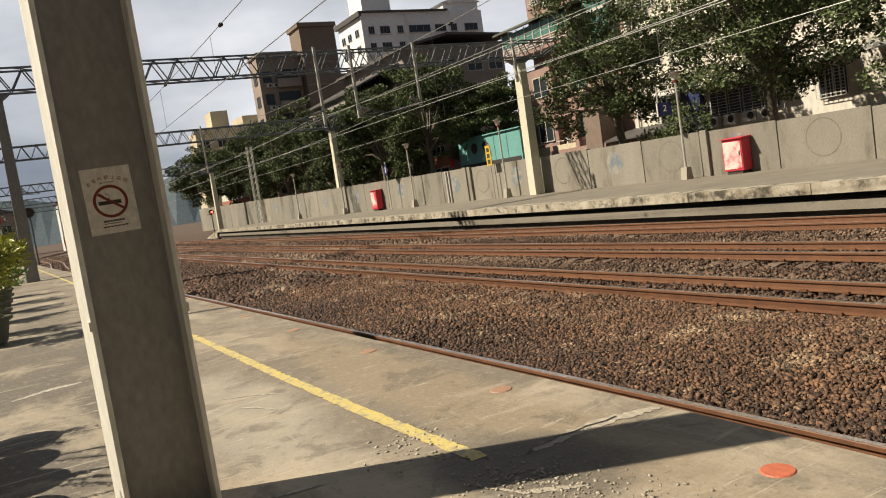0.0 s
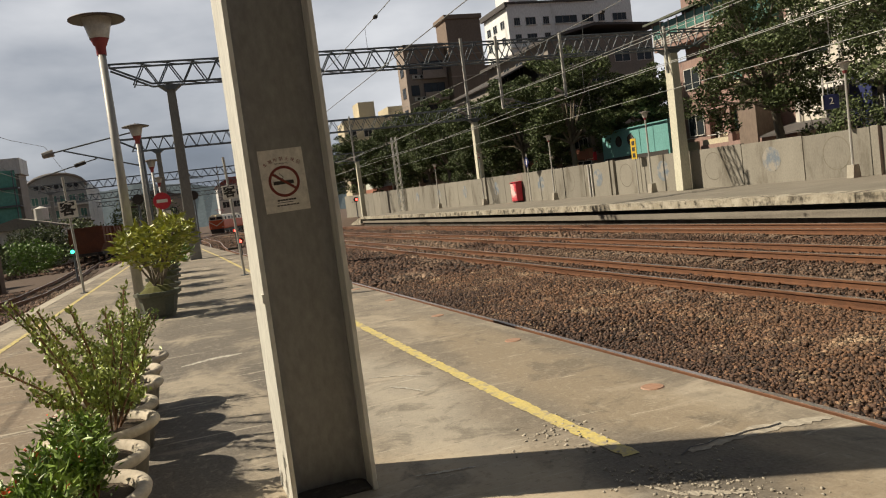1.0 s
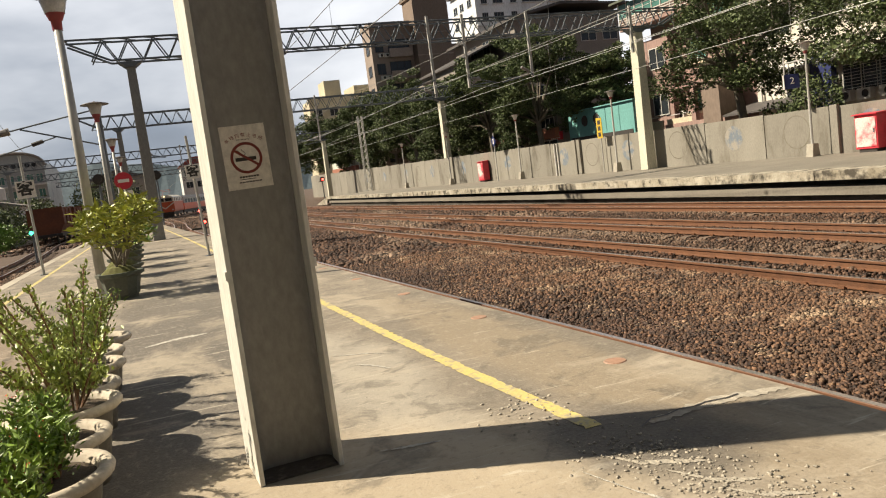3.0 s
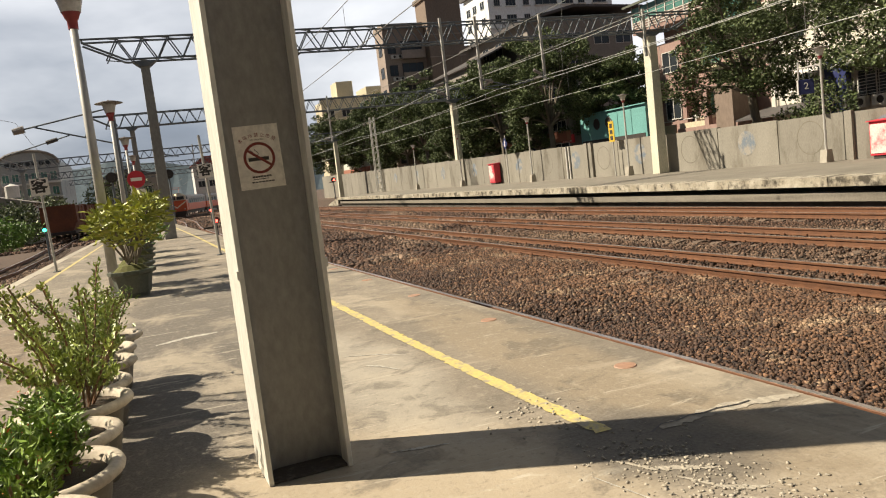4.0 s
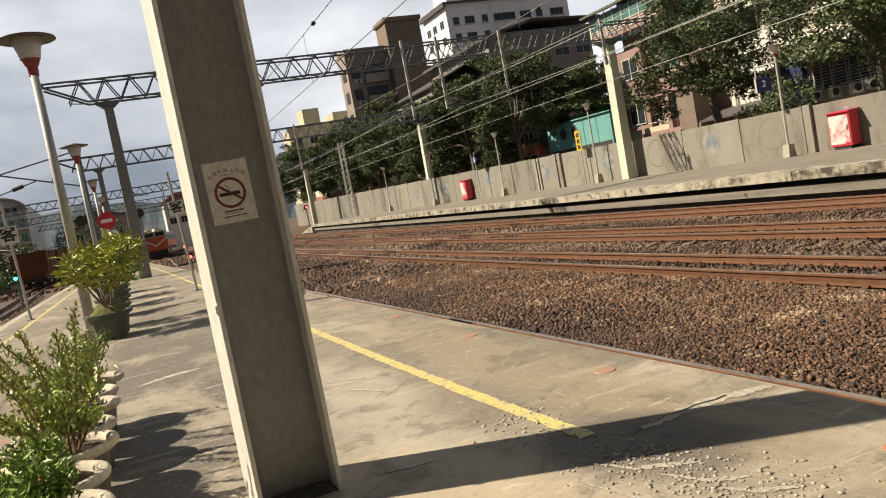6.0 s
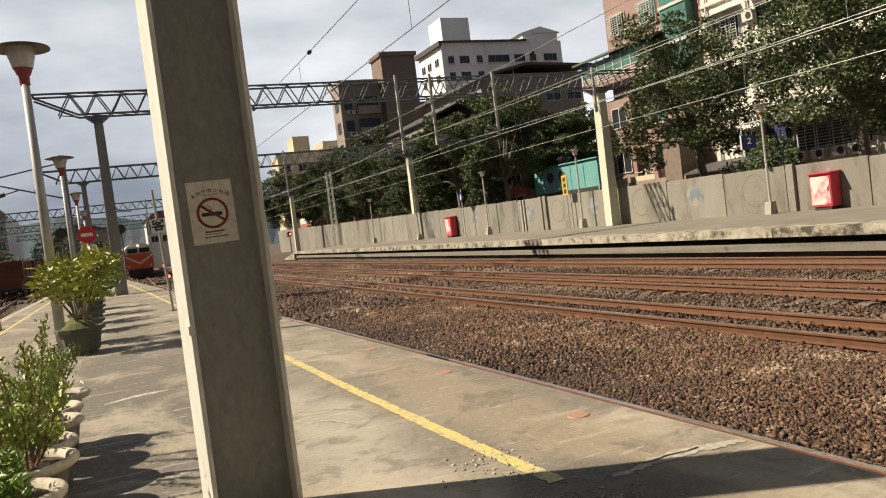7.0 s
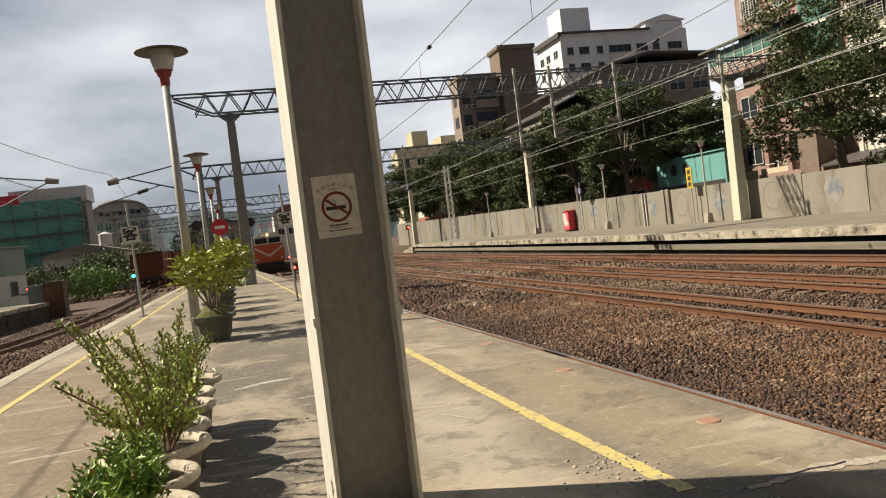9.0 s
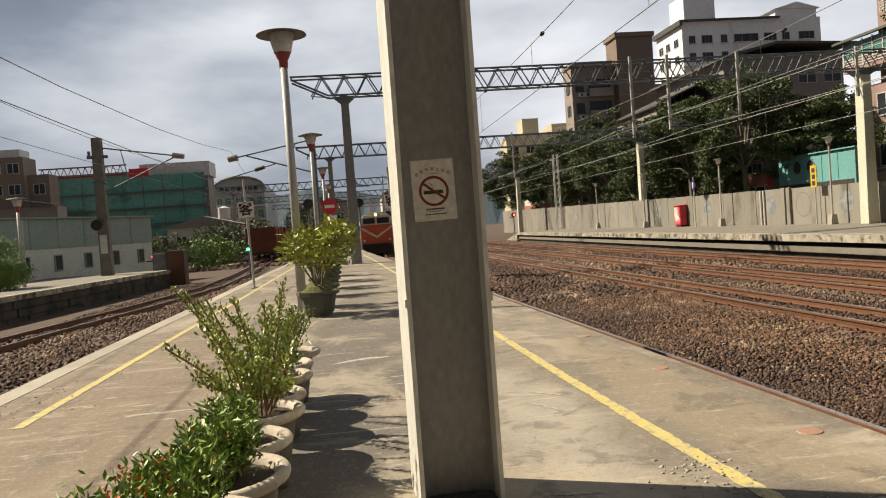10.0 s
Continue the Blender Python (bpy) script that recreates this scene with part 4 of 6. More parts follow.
board = thing("direction_sign", (24.3, 51.0, 0), "small blue diamond direction sign on a pole", "sign")
part("pole", Shape().tube((0, 0, 0), (0, 0, 3.5), 0.04), "post", board)
part("plate", Shape().quad((-0.05, -0.42, 2.9), (-0.05, 0, 2.48), (-0.05, 0.42, 2.9), (-0.05, 0, 3.32)).quad((-0.03, 0, 3.32), (-0.03, 0.42, 2.9), (-0.03, 0, 2.48), (-0.03, -0.42, 2.9)), "blue", board)
part("arrow", Shape().box(-0.062, -0.056, -0.06, 0.06, 2.7, 3.1), "signwhite", board)
board = thing("notice_board", (24.6, 37.6, 0), "narrow yellow board with dark writing on a pole", "sign")
part("pole", Shape().tube((0, 0, 0), (0, 0, 3.2), 0.035), "post", board)
part("plate", Shape().box(-0.06, -0.03, -0.26, 0.26, 1.95, 3.1), "yellow_sign", board)
for k in range(3):
    part("text_bar", Shape().box(-0.07, -0.063, -0.13, 0.13, 2.05 + k * 0.34, 2.28 + k * 0.34), "ink", board)


def hydrant_box(y, w, h, label):
    t = thing("hydrant_cabinet", (24.62, y, 0), label, "cabinet", "red cabinets by the wall")
    part("body", Shape().box(-0.2, 0.3, -w / 2, w / 2, 0.12, h), "red_paint", t, bevel=0.02)
    part("door", Shape().box(-0.225, -0.203, -w / 2 + 0.05, w / 2 - 0.05, 0.2, h - 0.1), "red_bleached", t, "sun-bleached red door", bevel=0.008)
    part("roof", Shape().prism([(-0.28, h), (0.33, h), (0.33, h + 0.07), (-0.28, h + 0.03)], -w / 2 - 0.06, w / 2 + 0.06), "red_paint", t)
    part("plinth", Shape().box(-0.15, 0.25, -w / 2 + 0.1, w / 2 - 0.1, 0.0, 0.12), "black", t)
    part("handle", Shape().box(-0.25, -0.226, -w / 2 + 0.1, -w / 2 + 0.14, 0.7, 0.85), "steel", t)


hydrant_box(20.42, 0.92, 1.35, "red metal hydrant cabinet with a bleached door by the wall")
hydrant_box(54.2, 1.0, 1.55, "bright red metal hydrant cabinet standing by the far wall")


# ---- overhead line portals ----
def portal(y, xa, xb, x0, x1, z, depth, width, drops, label, foot=0.0, thin=1.0):
    t = thing("line_portal", (0, y, 0), label, "portal", "overhead line portals")
    for x, w in ((xa, 0.23), (xb, 0.29)):
        if x is None:
            continue
        c = part("column", Shape().prism([(-w, foot), (w, foot), (w * 0.72, z - 0.22), (-w * 0.72, z - 0.22)], -w, w), "column_shaded" if x < 10 else "column", t, "steel column darkened as if backlit" if x < 10 else "pale cream painted column", at=pose(x, 0, 0), bevel=0.02)
        part("head_plate", Shape().prism([(-w * 0.72, -0.22), (w * 0.72, -0.22), (w * 1.9, 0.0), (-w * 1.9, 0.0)], -0.34, 0.34), "steel", c, at=pose(0, 0, z - 0.02))
    r = 0.045 * thin
    for yy in (-width / 2, width / 2):
        part("bottom_chord", Shape().tube((x0 + 1.5, yy, z + 0.04), (x1 - 1.5, yy, z + 0.04), r, n=6), "steel", t)
        part("top_chord", Shape().tube((x0, yy, z + depth), (x1, yy, z + depth), r, n=6), "steel", t)
        part("end_chord", Shape().tube((x0, yy, z + depth - 0.12), (x0 + 1.5, yy, z + 0.04), r, n=6), "steel", t)
        part("end_chord", Shape().tube((x1, yy, z + depth - 0.12), (x1 - 1.5, yy, z + 0.04), r, n=6), "steel", t)
    n = int(round((x1 - x0 - 1.6) / 0.95))
    dx = (x1 - x0 - 1.6) / n
    up_m = Shape().tube((0, 0, 0.04), (dx / 2, 0, depth), 0.028 * thin, n=5, caps=False).mesh("brace")
    dn_m = Shape().tube((0, 0, depth), (dx / 2, 0, 0.04), 0.028 * thin, n=5, caps=False).mesh("brace")
    tie_m = Shape().tube((0, -width / 2, 0), (dx, width / 2, 0), 0.022 * thin, n=4, caps=False).mesh("tie")
    for i in range(n):
        x = x0 + 0.8 + i * dx
        for yy in (-width / 2, width / 2):
            part("brace", up_m, "steel", t, at=pose(x, yy, z))
            part("brace", dn_m, "steel", t, at=pose(x + dx / 2, yy, z))
        part("tie", tie_m, "steel", t, at=pose(x, 0, z + 0.04))
        part("tie", tie_m, "steel", t, at=pose(x, 0, z + depth))
    part("end_tie", Shape().tube((x0, -width / 2, z + depth), (x0, width / 2, z + depth), r, n=5), "steel", t)
    for x, low, arm in drops:
        d = part("drop_post", Shape().box(-0.055, 0.055, -0.055, 0.055, low, z + depth + 0.18), "post", t, "pale steel hanger", at=pose(x, -width / 2 - 0.12, 0))
        if arm:
            part("cantilever", Shape().tube((0, -0.05, 5.35), (arm, -0.05, 5.0), 0.028, n=6).tube((0, -0.05, low + 0.1), (arm * 0.75, -0.05, 5.05), 0.028, n=6).tube((0, -0.05, low + 0.05), (arm, -0.05, low - 0.05), 0.022, n=6), "steel", d)
            part("insulator", Shape().tube((arm * 0.12, -0.05, 5.31), (arm * 0.4, -0.05, 5.21), 0.07, n=8).tube((arm * 0.12, -0.05, low + 0.2), (arm * 0.36, -0.05, low + 0.42), 0.07, n=8), "porcelain", d, "brown ribbed insulator")
    return t


PORTAL = "steel lattice overhead line portal spanning the tracks on pale columns"
portal(33.2, 0.42, 24.4, -1.75, 27.3, 7.14, 0.88, 0.7, ((13.0, 4.6, -1.5), (14.7, 4.9, 1.4), (18.0, 5.2, -1.6), (23.8, 5.9, 0)), PORTAL)
portal(62.7, -0.8, 25.3, -3.4, 28.2, 7.45, 1.0, 0.7, ((0.6, 5.0, 1.6), (7.0, 4.8, 1.4), (14.2, 4.8, -1.4)), PORTAL)
portal(95.0, -13.0, 22.0, -15, 23.0, 7.0, 0.9, 0.8, ((-3.0, 4.8, -1.4), (5.0, 4.8, 1.4), (10.5, 4.8, 1.4)), PORTAL, BED)
portal(128.0, -16.0, 20.0, -18, 21.0, 7.2, 0.9, 0.8, ((-5.0, 4.8, -1.4), (1.0, 4.8, 1.4), (6.5, 4.8, 1.4), (12.0, 4.8, 1.4)), PORTAL, BED)
portal(165.0, -20.0, 22.0, -22, 23.0, 7.4, 0.9, 0.8, ((-5.0, 4.8, -1.4), (2.0, 4.8, 1.4)), PORTAL, BED, 1.2)


def wire_set(name, label, pts_list, r, mat):
    t = thing(name, (0, 0, 0), label, "wires", "overhead wires")
    for pts in pts_list:
        part("wire", Shape().path([Vector(p) for p in pts], r, 5), mat, t)
    return t


SUPPORTS = [-26.0, 3.5, 33.2, 62.7, 95.0, 128.0]


def catenary(x, zc, zm, sag, supports=SUPPORTS):
    contact = [(x, y, zc) for y in supports]
    mess = []
    for a, b in zip(supports[:-1], supports[1:]):
        mess += [(x, a + (b - a) * u, zm - sag * 4 * u * (1 - u)) for u in np.linspace(0, 1, 9)[:-1]]
    mess.append((x, supports[-1], zm))
    droppers = [[(x, a + (b - a) * u, zc), (x, a + (b - a) * u, zm - sag * 4 * u * (1 - u))] for a, b in zip(supports[:-1], supports[1:]) for u in (0.2, 0.4, 0.6, 0.8)]
    return contact, mess, droppers


for x, zc, zm, sag, mat in ((4.05, 3.92, 5.0, 0.12, "wire"), (9.0, 3.9, 5.1, 0.35, "wire"), (12.35, 3.95, 5.0, 0.25, "wire_bright"), (16.0, 3.86, 5.0, 0.25, "wire_bright")):
    c, m, d = catenary(x, zc, zm, sag)
    t = wire_set("overhead_wires", "contact and messenger wires hung above the track", [c, m], 0.008 if mat == "wire" else 0.009, mat)
    for q in d:
        part("dropper", Shape().path([Vector(p) for p in q], 0.005, 4), mat, t)
    for y in (14.5, 20.5, 45.0):
        part("clamp", Shape().tube((x, y - 0.05, m[0][2] - sag), (x, y + 0.05, m[0][2] - sag), 0.04, n=6), "black", t)
c, m, d = catenary(-5.0, 3.75, 5.55, 1.17, [-21.0, 37.0, 66.0, 95.0])
wire_set("overhead_wires", "contact and messenger wires hung above the track", [c, m], 0.009, "wire")
c, m, d = catenary(-8.1, 4.3, 5.6, 0.5, [-20.0, 10.0, 43.6, 75.0, 95.0])
wire_set("overhead_wires", "contact and messenger wires hung above the track", [c, m], 0.008, "wire")

# cantilever arm reaching over the left track from the portal column
arm = thing("cantilever_arm", (0, 37.0, 0), "steel cantilever with grey insulators holding the wires over the track", "cantilever")
part("mast", Shape().tube((-1.15, 0, -0.0), (-1.15, 0, 6.2), 0.09, 0.08, 8), "steel", arm)
part("top_tube", Shape().tube((-1.15, 0, 5.9), (-4.75, 0, 5.25), 0.035), "steel", arm)
part("strut", Shape().tube((-1.15, 0, 4.3), (-4.3, 0, 5.3), 0.035).tube((-2.4, 0, 4.7), (-2.0, 0, 5.75), 0.025), "steel", arm)
part("steady_arm", Shape().tube((-3.0, 0, 4.85), (-5.6, 0, 4.2), 0.028), "steel", arm)
part("insulator", Shape().tube((-4.7, 0, 5.26), (-5.15, 0, 5.17), 0.16, 0.13, 10), "porcelain", arm, "ribbed grey insulator")
part("insulator", Shape().tube((-3.5, 0, 4.73), (-3.95, 0, 4.61), 0.09, 0.09, 8), "black", arm)

mast = thing("overhead_mast", (-12.9, 43.6, 0), "weathered concrete overhead line mast with a cantilever arm", "mast")
part("pole", Shape().prism([(-0.3, 0), (0.3, 0), (0.24, 7.45), (-0.24, 7.45)], -0.22, 0.22), "old_mast", mast, bevel=0.02)
part("bracket", Shape().box(-0.55, 0.5, -0.1, 0.1, 6.35, 6.5).box(-0.5, -0.4, -0.1, 0.1, 6.5, 6.75), "steel", mast)
part("cantilever", Shape().tube((0.2, 0, 6.9), (4.4, 0, 6.2), 0.04).tube((0.2, 0, 4.5), (3.9, 0, 6.15), 0.04).tube((1.2, 0, 6.7), (1.5, 0, 5.1), 0.025), "steel", mast)
part("insulator", Shape().tube((3.9, 0, 6.28), (4.5, 0, 6.18), 0.17, 0.14, 8), "porcelain", mast)
part("clamp_band", Shape().box(-0.33, 0.33, -0.26, 0.26, 3.0, 3.1).box(-0.33, 0.33, -0.26, 0.26, 5.0, 5.1), "steel", mast)
part("notice", Shape().box(-0.18, 0.18, -0.27, -0.25, 1.2, 2.2), "shed_low", mast)
part("lamp_disc", Shape().lathe([(0, 0), (0.3, 0), (0.3, 0.1)], 14), "black", mast, at=pose(-0.25, -0.35, 2.75, 90, 0, 0))

lattice = thing("lattice_mast", (24.5, 86, 0), "slender lattice steel mast at the platform end", "mast")
for sx in (-0.3, 0.3):
    part("leg", Shape().tube((sx, -0.25, 0), (sx * 0.8, -0.25, 8.6), 0.06, n=5).tube((sx, 0.25, 0), (sx * 0.8, 0.25, 8.6), 0.06, n=5), "post", lattice)
for k in range(12):
    z = k * 0.7
    part("brace", Shape().tube((-0.3, -0.25, z), (0.3, -0.25, z + 0.7), 0.03, n=4).tube((0.3, -0.25, z), (-0.3, -0.25, z + 0.7), 0.03, n=4), "post", lattice)


# ---- signs and signals down the line ----
def guest_sign(m, pole, z, size, label):
    """A square board with one character on a thin leaning pole."""
    t = thing("stop_marker", m, label, "sign", "stop markers on the platform")
    part("pole", Shape().tube((0, 0, 0), (0, 0, pole), 0.032, n=8), "post", t)
    part("plate", Shape().box(-size / 2, size / 2, -0.05, -0.034, z - size / 2, z + size / 2), "signwhite", t, bevel=0.004)
    part("character", text_mesh("character", "客", size * 0.86, "ink", size * 0.03), "ink", t, at=pose(0, -0.052, z, 90, 0, 0))
    part("foot", Shape().lathe([(0, 0.02), (0.1, 0.02), (0.1, 0)], 10), "steel", t)


guest_sign(pose(-2.6, 22.0, 0, 0, -1.5, -6), 3.05, 2.2, 0.44, "white square marker board with one black character on a pole")
guest_sign(pose(1.32, 19.7, 0, 0, -2.2, 4), 2.95, 2.08, 0.34, "grey square marker board with one black character on a pole")

ne = thing("no_entry_sign", (-0.5, 30.0, 0), "round red no-entry sign with a white bar on a post", "sign")
part("post", Shape().tube((0, 0, 0), (0, 0, 2.75), 0.035), "post", ne)
part("disc", Shape().lathe([(0, 0.0), (0.31, 0.0), (0.31, 0.02), (0, 0.02)], 28), "noentry", ne, at=pose(0, -0.04, 2.42, 90, 0, 0))
part("bar", Shape().box(-0.19, 0.19, -0.072, -0.066, 2.36, 2.48), "signwhite", ne)
part("plate", Shape().box(-0.2, 0.25, -0.05, -0.04, 1.85, 2.06), "signwhite", ne)


def signal(m, h, label, light=None, bright=0.12, disc=0.33):
    t = thing("rail_signal", m, label, "signal", "rail signals")
    part("post", Shape().tube((0, 0, 0), (0, 0, h), 0.06, n=8), "steel", t)
    part("head", Shape().lathe([(0, 0), (disc, 0), (disc, 0.06), (0, 0.06)], 18), "black", t, "round black signal backboard", at=pose(0, -0.06, h, 90, 0, 0))
    part("hood", Shape().tube((0, -0.1, h), (0, -0.35, h), 0.13, n=10), "black", t)
    part("arm", Shape().box(-0.5, 0.05, -0.05, 0.05, h - 0.32, h - 0.24), "black", t)
    if light:
        part("light", Shape().lathe([(0, 0.02), (bright, 0)], 12), light, t, "glowing lamp", at=pose(0, -0.4, h - 0.02, 90, 0, 0))


signal((1.2, 58.0, 0), 3.55, "round black railway signal on a steel post")
signal((-1.5, 34.5, 0), 2.75, "round black railway signal on a steel post", disc=0.22)
signal((5.6, 88.0, BED), 1.25, "low ground signal showing red", "signal_red", 0.14, 0.2)
signal((2.15, 32.0, -0.95), 1.5, "low ground signal showing red", "signal_red", 0.06, 0.12)
signal((20.5, 92.0, BED), 3.0, "railway signal showing red by the wall", "signal_red", 0.13, 0.3)
signal((-5.9, 48.0, BED), 1.75, "small signal showing green on a post", "signal_green", 0.1, 0.16)
signal((-11.2, 47.0, BED), 1.75, "small signal showing red beside a cabinet", "signal_red", 0.1, 0.2)

cab = thing("relay_cabinet", (-10.1, 46.0, BED), "rusty brown and grey trackside relay cabinet", "cabinet")
part("body", Shape().box(-0.15, 0.85, -0.5, 0.5, 0.0, 2.0), "sleeper", cab, bevel=0.02)
part("side_body", Shape().box(-0.9, -0.16, -0.5, 0.5, 0.0, 1.9), "steel", cab, "grey door half", bevel=0.02)
part("door", Shape().box(-0.05, 0.36, -0.52, -0.502, 0.15, 1.85), "rail", cab)
part("door", Shape().box(0.38, 0.78, -0.52, -0.502, 0.15, 1.85), "rail", cab)
street_lamp(pose(-14.2, 36.0, 0), 4.0, "grey lamp post standing on the opposite platform", "lamps on the opposite platform")


# ---- plants on the platform ----
prng = np.random.default_rng(11)
pot_mesh = Shape().lathe([(0.0, 0.0), (0.15, 0.0), (0.155, 0.03), (0.185, 0.2), (0.215, 0.36), (0.222, 0.384)], 28).mesh("body", True)
rim_mesh = Shape().lathe([(0.2, 0.372), (0.222, 0.368), (0.255, 0.372), (0.275, 0.386), (0.279, 0.402), (0.271, 0.417), (0.255, 0.424), (0.236, 0.421), (0.222, 0.41), (0.212, 0.385)], 32).mesh("rim", True)
soil_mesh = Shape().lathe([(0.21, 0.39), (0.1, 0.4), (0.0, 0.405)], 16).mesh("soil")


def potted(x, y, kind, n, top, i):
    word = {"ixora": "pale round pot with a bushy flowering green shrub", "tall": "pale round pot with a tall leggy green shrub", "low": "pale round pot with a low green plant"}[kind]
    t = thing("potted_plant", pose(x, y, 0), word + " on the platform", "potted plant", "row of potted plants")
    part("body", pot_mesh, "pot_body", t, "brown side darkened for the rim's shade", at=pose(0, 0, 0, 0, 0, 47 * i))
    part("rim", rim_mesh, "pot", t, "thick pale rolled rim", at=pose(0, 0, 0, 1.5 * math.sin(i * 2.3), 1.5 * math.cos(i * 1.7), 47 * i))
    part("soil", soil_mesh, "soil", t)
    pts = []
    for k in range(n):
        a = prng.uniform(0, 2 * math.pi)
        lean = prng.uniform(0.02, 0.15) if kind == "ixora" else prng.uniform(0.04, 0.3)
        h = top * prng.uniform(0.4, 1.1)
        if kind == "tall":          # a few long arching shoots over a low bush
            h = top * (prng.uniform(0.8, 1.2) if k % 3 == 0 else prng.uniform(0.25, 0.6))
            lean = prng.uniform(0.2, 0.46) if k % 3 == 0 else prng.uniform(0.05, 0.3)
        shift = -0.04 - 0.1 * h if kind != "low" else -0.03
        p0 = Vector((0.07 * math.cos(a), 0.07 * math.sin(a), 0.39))
        p2 = Vector((lean * math.cos(a) + shift * prng.uniform(0.3, 1.2), lean * math.sin(a), 0.41 + h))
        p1 = p0.lerp(p2, 0.5) + Vector((0.02, 0, 0.05))
        part("stem", Shape().path([p0, p1, p2], 0.0055 if kind == "tall" else 0.0045, 5), "stem", t)
        m = {"ixora": 78, "tall": 95, "low": 50}[kind]
        for u in np.linspace(0.3, 1.0, m):
            q = (p0.lerp(p1, u * 2) if u < 0.5 else p1.lerp(p2, u * 2 - 1))
            pts.append(np.array(q) + prng.normal(0, 0.016 if kind == "tall" else 0.026, 3))
        if kind == "ixora" and k % 5 == 0:
            fl = np.array([np.array(p2) + prng.normal(0, 0.013, 3) + (0, 0, 0.015) for _ in range(12)])
            part("flower", leaves("flower", fl, 0.011, "flower", prng, 1.2), "flower", t, "small orange-red flower head")
    size, long, up = (0.019, 1.7, 0.5) if kind == "tall" else (0.0145, 2.7, 0.15)
    part("foliage", leaves("foliage", np.array(pts), size, "leaf_light" if kind == "tall" else "leaf_dark", prng, long, up), "leaf_dark", t)


for i, (y, k, n, top) in enumerate(((2.22, "ixora", 50, 0.3), (2.75, "ixora", 54, 0.22), (3.28, "ixora", 46, 0.17), (3.8, "ixora", 20, 0.16), (4.37, "tall", 21, 0.5), (4.85, "tall", 19, 0.56), (5.4, "tall", 12, 0.46), (5.95, "tall", 10, 0.38), (6.5, "low", 14, 0.3))):
    potted(-0.52 - (0.04 if i % 2 else 0.0), y, k, n, top, i)


def planter(x, y, kind, i, label):
    t = thing("planter", pose(x, y, 0, 0, 0, 12 * i), label, "planter", "large planters on the platform")
    tub = Shape().lathe([(0.0, 0.0), (0.22, 0.0), (0.23, 0.05), (0.25, 0.06), (0.3, 0.34), (0.36, 0.37), (0.365, 0.42), (0.31, 0.42), (0.3, 0.38), (0.0, 0.38)], 10)
    part("tub", tub, "tub", t, "dark eight-sided tub")
    part("soil", Shape().lathe([(0.3, 0.39), (0.17, 0.5), (0.0, 0.54)], 14), "moss", t, "mossy soil mound")
    pts = []
    hi = 1.5 if kind == "big" else 1.2
    for k in range(9 if kind == "big" else 6):
        a = prng.uniform(0, 2 * math.pi)
        p0 = Vector((prng.uniform(-0.08, 0.08), prng.uniform(-0.08, 0.08), 0.45))
        p1 = p0 + Vector((0.2 * math.cos(a), 0.2 * math.sin(a), (hi - 0.5) * prng.uniform(0.25, 0.5)))
        p2 = p1 + Vector((0.2 * math.cos(a), 0.2 * math.sin(a), (hi - 0.5) * prng.uniform(0.2, 0.5)))
        part("stem", Shape().path([p0, p1, p2], 0.016, 6), "bark", t)
        for _ in range(85):
            d = prng.normal(size=3)
            d *= prng.uniform(0.3, 1) ** 0.5 / np.linalg.norm(d)
            pts.append(np.array(p2) + d * (0.27, 0.27, 0.24))
    part("foliage", leaves("foliage", np.array(pts), 0.058, "leaf_yellow" if kind == "big" else "leaf_hedge", prng, 3.0, -0.35, 0.9), "leaf_yellow", t, "long yellow-green leaves")


planter(-0.5, 13.1, "big", 0, "dark tub with a broad yellow-green leafy shrub")
planter(-0.5, 14.6, "big", 1, "dark tub with a broad yellow-green leafy shrub")
planter(-0.5, 17.0, "small", 2, "dark tub with a green leafy shrub")
planter(-0.5, 19.3, "small", 3, "dark tub with a green leafy shrub")
planter(-0.5, 22.0, "small", 4, "dark tub with a green leafy shrub")
planter(-0.5, 25.0, "small", 5, "dark tub with a green leafy shrub")


